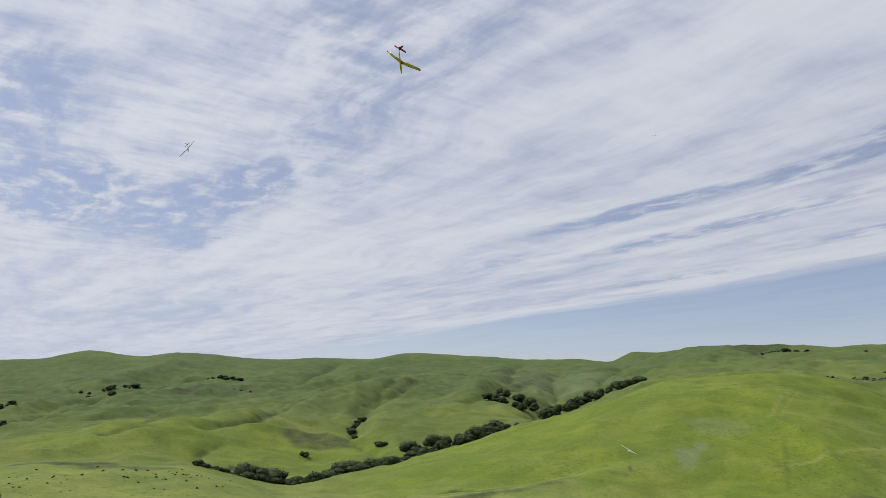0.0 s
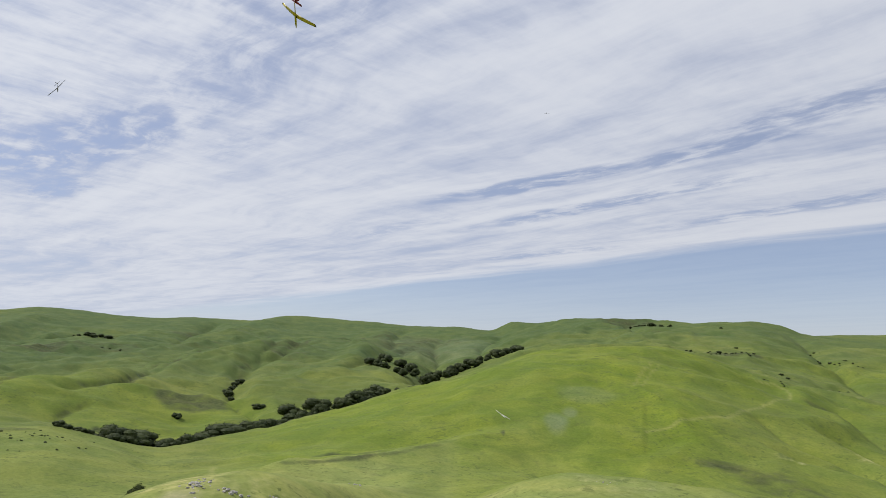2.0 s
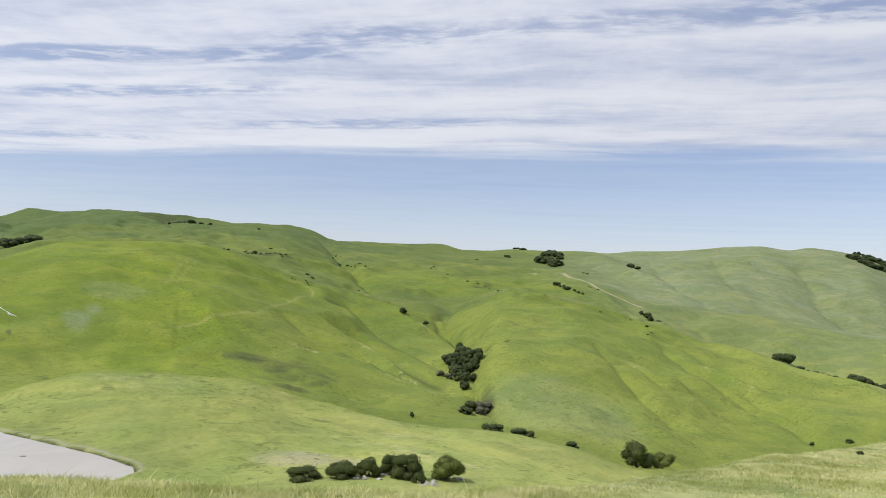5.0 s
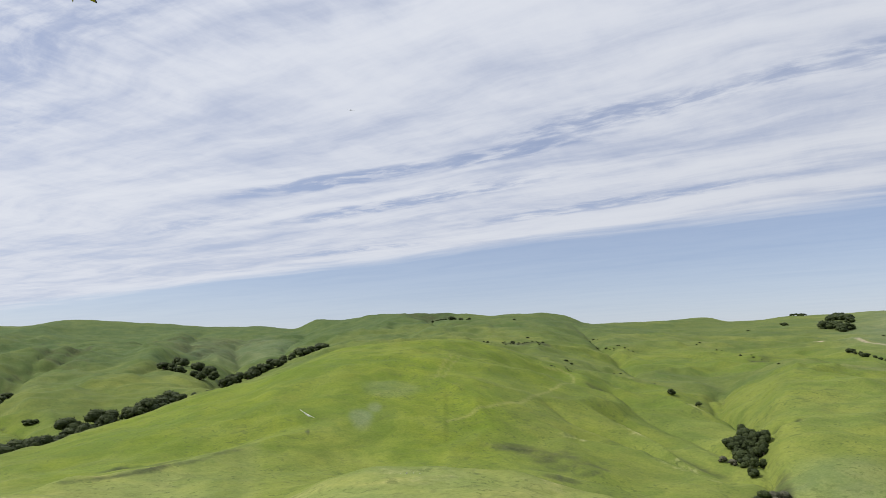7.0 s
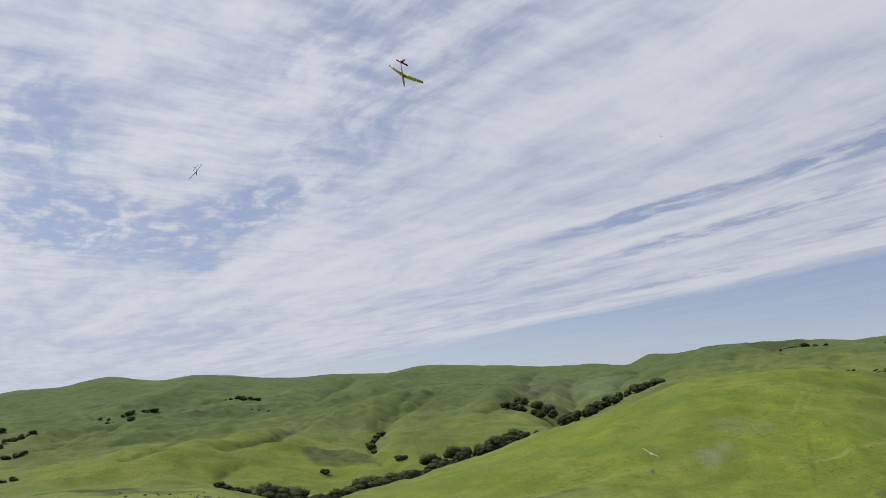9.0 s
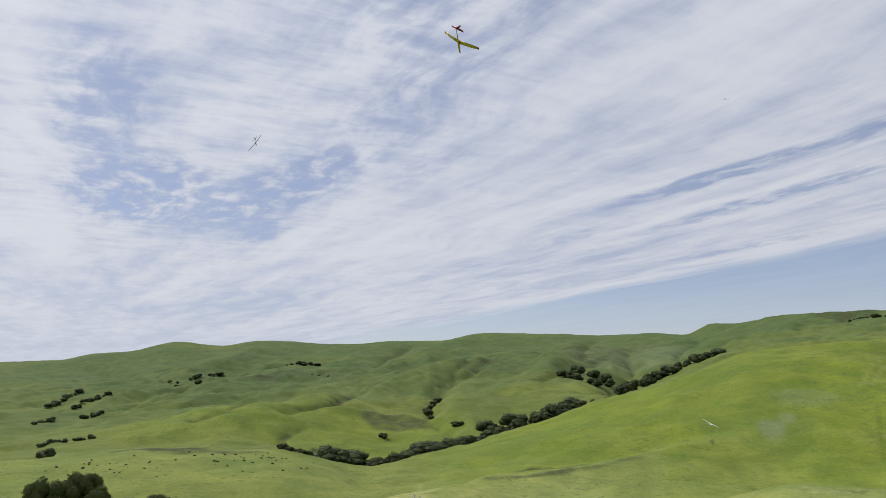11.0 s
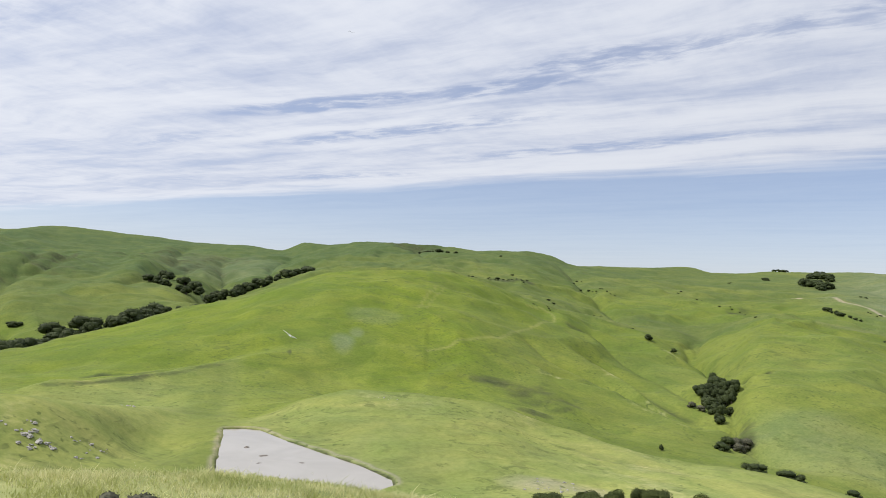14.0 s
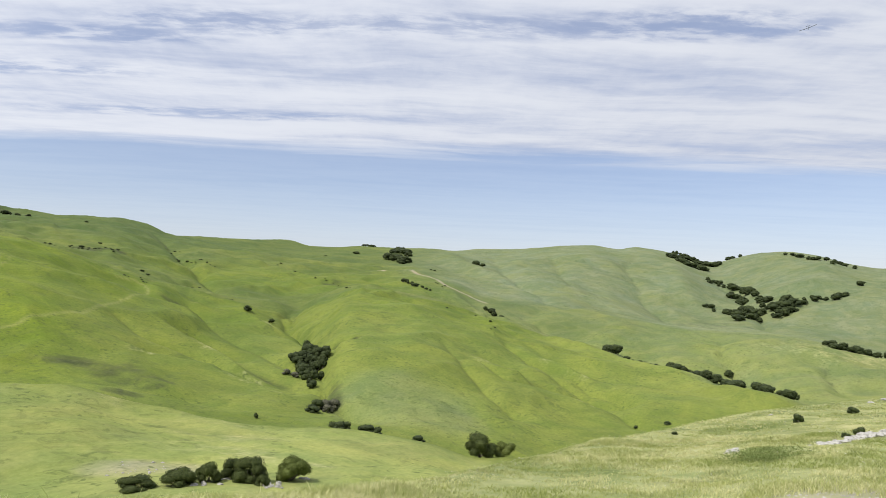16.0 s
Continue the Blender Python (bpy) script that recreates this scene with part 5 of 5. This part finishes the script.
for az, r, spread_az, spread_r, count, low, high in (
        (-8.9, 111.5, 0.45, 1.6, 24, 0.3, 1.3), (-8.5, 114, 0.4, 0.8, 10, 0.3, 1.0), (-9.1, 105.4, 0.35, 0.7, 9, 0.4, 1.2),
        (-10.9, 105.8, 0.15, 0.5, 4, 0.4, 1.0), (-6.0, 110, 0.4, 0.4, 9, 0.4, 1.2), (-6.9, 110, 0.2, 0.4, 4, 0.3, 0.8),
        (-3.2, 112.5, 0.35, 0.4, 6, 0.4, 1.0), (-3.8, 108.9, 0.2, 0.4, 6, 0.5, 1.2), (-2.9, 108.5, 0.4, 0.7, 14, 0.5, 1.4),
        (-2.0, 107.8, 0.2, 0.5, 5, 0.4, 1.2), (-3.2, 106.1, 0.3, 0.4, 7, 0.4, 1.1), (0.6, 113, 0.4, 1.2, 9, 0.3, 0.9),
        (-0.2, 113.5, 0.5, 0.8, 6, 0.3, 0.7), (-5.5, 100, 0.5, 0.8, 4, 0.3, 0.8), (0.0, 108, 0.4, 0.8, 4, 0.3, 0.8), (2.6, 150, 0.5, 1.5, 7, 0.4, 0.9), (36.5, 105, 1.9, 2.0, 34, 0.2, 0.7), (39.2, 92.5, 0.4, 0.8, 6, 0.6, 1.3),
        (40.9, 96.5, 0.4, 1.5, 10, 0.6, 1.5), (44.7, 92.5, 0.4, 0.8, 10, 0.6, 1.4), (47.4, 98.5, 0.2, 0.4, 3, 0.8, 1.4),
        (21.5, 158, 0.7, 1.5, 5, 0.3, 0.6)):
    for k in range(count):
        lay_rock(placed.gauss(az, spread_az), placed.gauss(r, spread_r), 0.62 * (low + (high - low) * placed.random() ** 1.8))
CAP_ROCKS = [build_rock(s, "pale_rock", BLEACHED) for s in range(6, 10)]
for az, r, size in ((79.6, 24.3, 0.72), (79.1, 24.0, 0.30), (85.3, 25.6, 0.45), (85.8, 25.8, 0.55), (86.2, 26.0, 0.65), (86.6, 26.2, 0.70), (87.0, 26.5, 0.80),
                    (87.4, 26.7, 0.75), (87.8, 27.1, 0.80), (88.2, 27.5, 0.85), (88.6, 27.9, 0.95), (89.1, 28.3, 1.05), (89.7, 28.8, 1.05), (82.2, 40, 0.35),
                    (88.4, 52, 0.6), (89.2, 55, 0.7), (87.2, 44, 0.4), (84.6, 25.4, 0.25)):
    lay_rock(az, r, 0.48 * size, "bleached grey rock lying in the hilltop grass", "hilltop rocks", CAP_ROCKS)
for az, r, h, k in ((83.9, 36, 0.62, 0), (87.3, 41, 0.5, 1), (87.6, 29, 0.5, 0), (86.8, 27.4, 0.28, 1), (75.6, 33, 0.25, 1)):
    plant(SHRUBS[k], az, r, h / 2, "small dark bush in the hilltop grass", "shrub", "hilltop bushes", 0.8, 0.05)


# ---- grass on the hilltop ----
BALD = [(17, 8.7, 5, 0.8), (86, 13, 5, 1.6), (58, 7.2, 10, 0.8), (-18, 9, 4, 0.6)]   # stony places: bearing, distance, half sizes


def build_grass():
    rng = np.random.default_rng(3)
    xs, ys, size = [], [], []
    for a0, a1, r0, r1, per in ((-42, 56, 4.5, 9, 230), (-42, 56, 9, 15, 260), (50, 98, 4.5, 15, 230), (50, 98, 15, 30, 190), (60, 98, 30, 60, 30)):
        n = int(per * 0.5 * (r1 ** 2 - r0 ** 2) * math.radians(a1 - a0))
        r = np.sqrt(rng.uniform(r0 ** 2, r1 ** 2, n))
        x, y = plan(rng.uniform(a0, a1, n), r)
        clump = 0.5 + 0.5 * waves(x / 0.9, y / 0.9, 3, 40) + 0.4 * waves(x / 3.5, y / 3.5, 2, 41)
        keep = rng.uniform(0, 1, n) < np.clip(0.35 + 0.75 * clump, 0.06, 1)
        a, d = np.degrees(np.arctan2(x, y)), np.hypot(x, y)
        for az0, rr, ha, hr in BALD:
            keep &= (((a - az0) / ha) ** 2 + ((d - rr) / hr) ** 2 + 0.5 * waves(x / 0.5, y / 0.5, 2, 45)) > rng.uniform(0.3, 1.0, n)
        xs.append(x[keep]), ys.append(y[keep])
        size.append(np.clip(0.04 + 0.07 * clump[keep], 0.025, 0.15) * (1 if r1 <= 15 else 0.8 if r1 <= 30 else 0.62))
    x, y, h = np.concatenate(xs), np.concatenate(ys), np.concatenate(size)
    z = np.concatenate([ground(x[k:k + 60000], y[k:k + 60000]) for k in range(0, len(x), 60000)])
    blades = 3
    x, y, z, h = np.repeat(x, blades), np.repeat(y, blades), np.repeat(z, blades), np.repeat(h, blades)
    n = len(x)
    x, y = x + rng.normal(0, 0.03, n), y + rng.normal(0, 0.03, n)
    h = h * rng.uniform(0.55, 1.35, n)
    stalk = rng.uniform(0, 1, n) < 0.012
    h = np.where(stalk, h * 1.9, h)
    far = np.clip(np.hypot(x, y) / 12, 1, 4)
    w = rng.uniform(0.003, 0.007, n) * far
    turn, lean, dirn = rng.uniform(0, 6.28, n), rng.uniform(0.2, 1.5, n), rng.uniform(0, 6.28, n)
    cx, cy = np.cos(turn) * w, np.sin(turn) * w
    lx, ly = np.cos(dirn) * lean * h, np.sin(dirn) * lean * h
    v = np.empty((n, 4, 3))
    v[:, 0] = np.stack([x, y, z - 0.03], -1)
    v[:, 1] = np.stack([x + cx + lx * 0.3, y + cy + ly * 0.3, z + h * 0.5], -1)
    v[:, 2] = np.stack([x + lx, y + ly, z + h], -1)
    v[:, 3] = np.stack([x - cx + lx * 0.3, y - cy + ly * 0.3, z + h * 0.5], -1)
    me = bpy.data.meshes.new("grass")
    me.vertices.add(n * 4)
    me.vertices.foreach_set("co", v.ravel())
    me.loops.add(n * 4)
    me.loops.foreach_set("vertex_index", np.arange(n * 4))
    me.polygons.add(n)
    me.polygons.foreach_set("loop_start", np.arange(n) * 4)
    me.update(calc_edges=True)
    me.materials.append(GRASS)
    return tagged(new("grass", me), "yellow-green wild grass on the hilltop", "grass", kind="stuff")


build_grass()


def sheet(name, v, mat, label, category):
    """Many small four-cornered leaves or petals as one mass."""
    n = len(v)
    me = bpy.data.meshes.new(name)
    me.vertices.add(n * 4)
    me.vertices.foreach_set("co", np.asarray(v).ravel())
    me.loops.add(n * 4)
    me.loops.foreach_set("vertex_index", np.arange(n * 4))
    me.polygons.add(n)
    me.polygons.foreach_set("loop_start", np.arange(n) * 4)
    me.update(calc_edges=True)
    me.materials.append(mat)
    return tagged(new(name, me), label, category, kind="stuff")


def chips(rng, x, y, up, size, flat):
    """Small leaf chips round the given places, up above the land."""
    n = len(x)
    c = np.stack([x, y, ground(x, y) + up], -1)
    t = rng.normal(0, 1, (n, 3))
    t[:, 2] *= flat
    t /= np.linalg.norm(t, axis=1, keepdims=True)
    b = np.cross(t, rng.normal(0, 1, (n, 3)))
    b /= np.linalg.norm(b, axis=1, keepdims=True)
    s = np.asarray(size)[:, None]
    return np.stack([c - t * s, c + b * s * 0.5, c + t * s, c - b * s * 0.5], 1)


def build_undergrowth():
    rng = np.random.default_rng(9)
    # flowers scattered in drifts
    n = 2800
    r = rng.uniform(5.5, 36, n)
    az = np.where(r < 14, rng.uniform(-40, 96, n), rng.uniform(58, 96, n))
    x, y = plan(az, r)
    keep = rng.uniform(0, 1, n) < np.clip(0.4 + 0.9 * waves(x / 2.2, y / 2.2, 2, 60), 0.03, 1)
    x, y, r = x[keep], y[keep], r[keep]
    sheet("wildflowers", chips(rng, x, y, rng.uniform(0.05, 0.2, len(x)), rng.uniform(0.008, 0.016, len(x)) * np.clip(r / 14, 0.9, 1.6), 0.4),
          PETAL, "tiny white wildflowers scattered in hilltop grass", "flowers")
    # a bank of taller, darker weeds beside a rock
    n = 5200
    q, w = rng.normal(0, 0.30, (n, 2)), rng.uniform(0, 1, n)
    x0, y0 = plan(81.6, 21.5)
    x, y = x0 + q[:, 0] * 1.6, y0 + q[:, 1] * 1.7
    up = 0.34 * w * np.exp(-(q ** 2).sum(1) * 0.8)
    sheet("weeds", chips(rng, x, y, up, rng.uniform(0.012, 0.03, n), 0.9), WEED, "dark green leafy weeds beside a rock", "weeds")
    # gravel of the worn places
    n = 2600
    which = rng.integers(0, len(BALD), n)
    bald = np.array(BALD)[which]
    x, y = plan(bald[:, 0] + bald[:, 2] * rng.normal(0, 0.55, n), bald[:, 1] + bald[:, 3] * rng.normal(0, 0.55, n))
    z = ground(x, y)
    verts, faces = [], []
    size = rng.uniform(0.008, 0.035, n)
    for k in range(n):
        s, base = size[k], len(verts)
        for dx, dy, dz in ((1, 0, 0), (0, 1, 0), (-1, 0.2, 0), (0.1, -1, 0), (0, 0, 0.7)):
            verts.append((x[k] + s * dx * rng.uniform(0.7, 1.2), y[k] + s * dy * rng.uniform(0.7, 1.2), z[k] + s * dz - 0.002))
        faces += [(base + i, base + (i + 1) % 4, base + 4) for i in range(4)]
    tagged(mesh_object("gravel", verts, faces, STONE), "pale gravel on worn hilltop ground", "gravel", kind="stuff")


build_undergrowth()
plant(SHRUBS[2], 5.0, 7.6, 0.20, "grey-green sage tuft at the hill's edge", "shrub", "hilltop bushes", 1.2, 0.03)
plant(SHRUBS[2], 2.6, 8.2, 0.14, "grey-green sage tuft at the hill's edge", "shrub", "hilltop bushes", 1.2, 0.03)


# ---- mud bars in the pond ----
def build_mud(seed):
    bm = bmesh.new()
    bmesh.ops.create_icosphere(bm, subdivisions=3, radius=1.0)
    for v in bm.verts:
        k = 1 + 0.4 * noise.noise(v.co * 1.3 + Vector((seed, 0, 0)))
        v.co = Vector((v.co.x * 0.75 * k, v.co.y * 0.5 * k, v.co.z * 0.10 * k))
    return part("mud_bar", bm, MUD)


for k, (az, r, s) in enumerate(((12.7, 117.5, 1.0), (11.4, 124, 0.9), (15.6, 112.5, 0.7), (12.3, 112.5, 0.6))):
    x, y = plan(az, r)
    ob = build_mud(k)
    ob.matrix_basis = Matrix.LocRotScale((float(x), float(y), POND_Z - 0.02), Euler((0, 0, k * 1.3)), (s, s, s))
    tagged(ob, "low dark bar of mud in the pond", "mud", "mud bars")


# ---- model gliders in the air ----
def paint(name, colour, rough=0.4):
    m, n = material(name)
    v = n.noise(n.node("ShaderNodeTexCoord").outputs["Object"], 14.0, 3, 0.6)
    finish(n, n.mix(v, tuple(c * 0.88 for c in colour), tuple(min(1, c * 1.08) for c in colour)), rough)
    return m


YELLOW, RED, BLACK = paint("yellow_film", (0.50, 0.40, 0.03)), paint("red_film", (0.24, 0.015, 0.03)), paint("black_trim", (0.02, 0.02, 0.02))
WHITE, SLATE = paint("white_film", (0.78, 0.78, 0.74)), paint("slate_film", (0.10, 0.10, 0.11))


def panel(stations, thick=0.10):
    """A wing panel with a rounded nose and a thin tail edge. Stations: along x, y of the quarter chord, z, chord."""
    bm = bmesh.new()
    outline = ((0.0, 0.0), (0.08, 0.45), (0.30, 0.55), (0.65, 0.30), (1.0, 0.02), (0.65, -0.10), (0.30, -0.25), (0.08, -0.25))
    rings = [[bm.verts.new((x, y + c * (0.25 - u), z + c * thick * v)) for u, v in outline] for x, y, z, c in stations]
    k = len(outline)
    for a, b in zip(rings, rings[1:]):
        for i in range(k):
            bm.faces.new((a[i], a[(i + 1) % k], b[(i + 1) % k], b[i]))
    bm.faces.new(rings[0])
    bm.faces.new(rings[-1][::-1])
    bmesh.ops.recalc_face_normals(bm, faces=bm.faces)
    return bm


def hull(stations, sides=10):
    """A round body along y. Stations: y, z, half width, half height."""
    bm = bmesh.new()
    rings = [[bm.verts.new((w * math.cos(2 * math.pi * i / sides), y, z + h * math.sin(2 * math.pi * i / sides))) for i in range(sides)]
             for y, z, w, h in stations]
    for a, b in zip(rings, rings[1:]):
        for i in range(sides):
            bm.faces.new((a[i], a[(i + 1) % sides], b[(i + 1) % sides], b[i]))
    bm.faces.new(rings[0])
    bm.faces.new(rings[-1][::-1])
    bmesh.ops.recalc_face_normals(bm, faces=bm.faces)
    return bm


def build_glider(span, chord, body, wing_mat, tail_mat, body_mat, dihedral=0.13, tips=True):
    g = new("model_glider")
    half = span / 2
    part("fuselage", hull([(0.46 * body, 0, 0.004, 0.004), (0.42 * body, 0, 0.018, 0.02), (0.28 * body, 0, 0.034, 0.042), (0.05 * body, 0, 0.032, 0.042),
                           (-0.2 * body, 0.005, 0.018, 0.022), (-0.54 * body, 0.012, 0.010, 0.012)]), body_mat, g)
    for side in (-1, 1):
        reach = 0.93 if tips else 1.0
        rows = [(side * half * u, 0.04 - 0.03 * u, 0.045 + half * dihedral * (0.5 * u + 0.5 * u * u), chord * (1 - 0.38 * u * u)) for u in (0.0, 0.35, 0.7, reach)]
        wing = part("wing", panel(rows), wing_mat, g)
        if tips:
            rows = [(side * half * u, 0.04 - 0.03 * u, 0.045 + half * dihedral * (0.5 * u + 0.5 * u * u), chord * (1 - 0.38 * u * u) * k) for u, k in ((0.932, 1.0), (0.98, 0.85), (1.0, 0.5))]
            part("wing_tip", panel(rows), BLACK, wing, "black wing tip")
    t = -0.5 * body
    part("tailplane", panel([(-0.17 * span, t, 0.07, chord * 0.45), (0, t, 0.07, chord * 0.62), (0.17 * span, t, 0.07, chord * 0.45)], 0.06), tail_mat, g, "dark red tailplane" if tail_mat is RED else "")
    bm = panel([(0.01, t - 0.02, 0, chord * 0.7), (0.12 * span, t - 0.05, 0, chord * 0.4)], 0.06)
    bm.transform(Matrix.Rotation(radians(-90), 4, "Y"))
    part("fin", bm, tail_mat, g, "dark red fin" if tail_mat is RED else "")
    return g


def aloft(g, az, el, dist, heading, pitch, bank, label):
    """Hangs a glider in the air; heading is its bearing, pitch nose up, bank right wing down."""
    d = Vector((math.sin(radians(az)) * math.cos(radians(el)), math.cos(radians(az)) * math.cos(radians(el)), math.sin(radians(el))))
    g.matrix_basis = Matrix.Translation(Vector((0, 0, EYE)) + d * dist) @ pose(0, 0, 0, 0, 0, -heading) @ pose(0, 0, 0, pitch, 0, 0) @ pose(0, 0, 0, 0, bank, 0)
    return tagged(g, label, "glider", "gliders in the air")


aloft(build_glider(2.0, 0.18, 1.1, YELLOW, RED, YELLOW), -3.7, 26.9, 29, 4, -30, 45, "yellow radio-controlled glider with red tail flying")
aloft(build_glider(2.2, 0.12, 1.0, SLATE, SLATE, SLATE, 0.05, False), -20.7, 19.2, 66, -18, -22, -62, "slim grey model glider banking hard in flight")
aloft(build_glider(2.2, 0.16, 1.0, SLATE, SLATE, SLATE, 0.05, False), 17.6, 20.6, 230, 10, 0, 8, "grey model glider far off in flight")
aloft(build_glider(2.4, 0.28, 1.1, WHITE, WHITE, WHITE, 0.06, False), 14.1, -3.2, 105, 5, 20, 32, "white model glider flying low over the slope")
aloft(build_glider(2.2, 0.14, 1.0, SLATE, SLATE, SLATE, 0.05, False), 84.4, 19.2, 110, 84, -8, -18, "slim grey model glider high in flight")
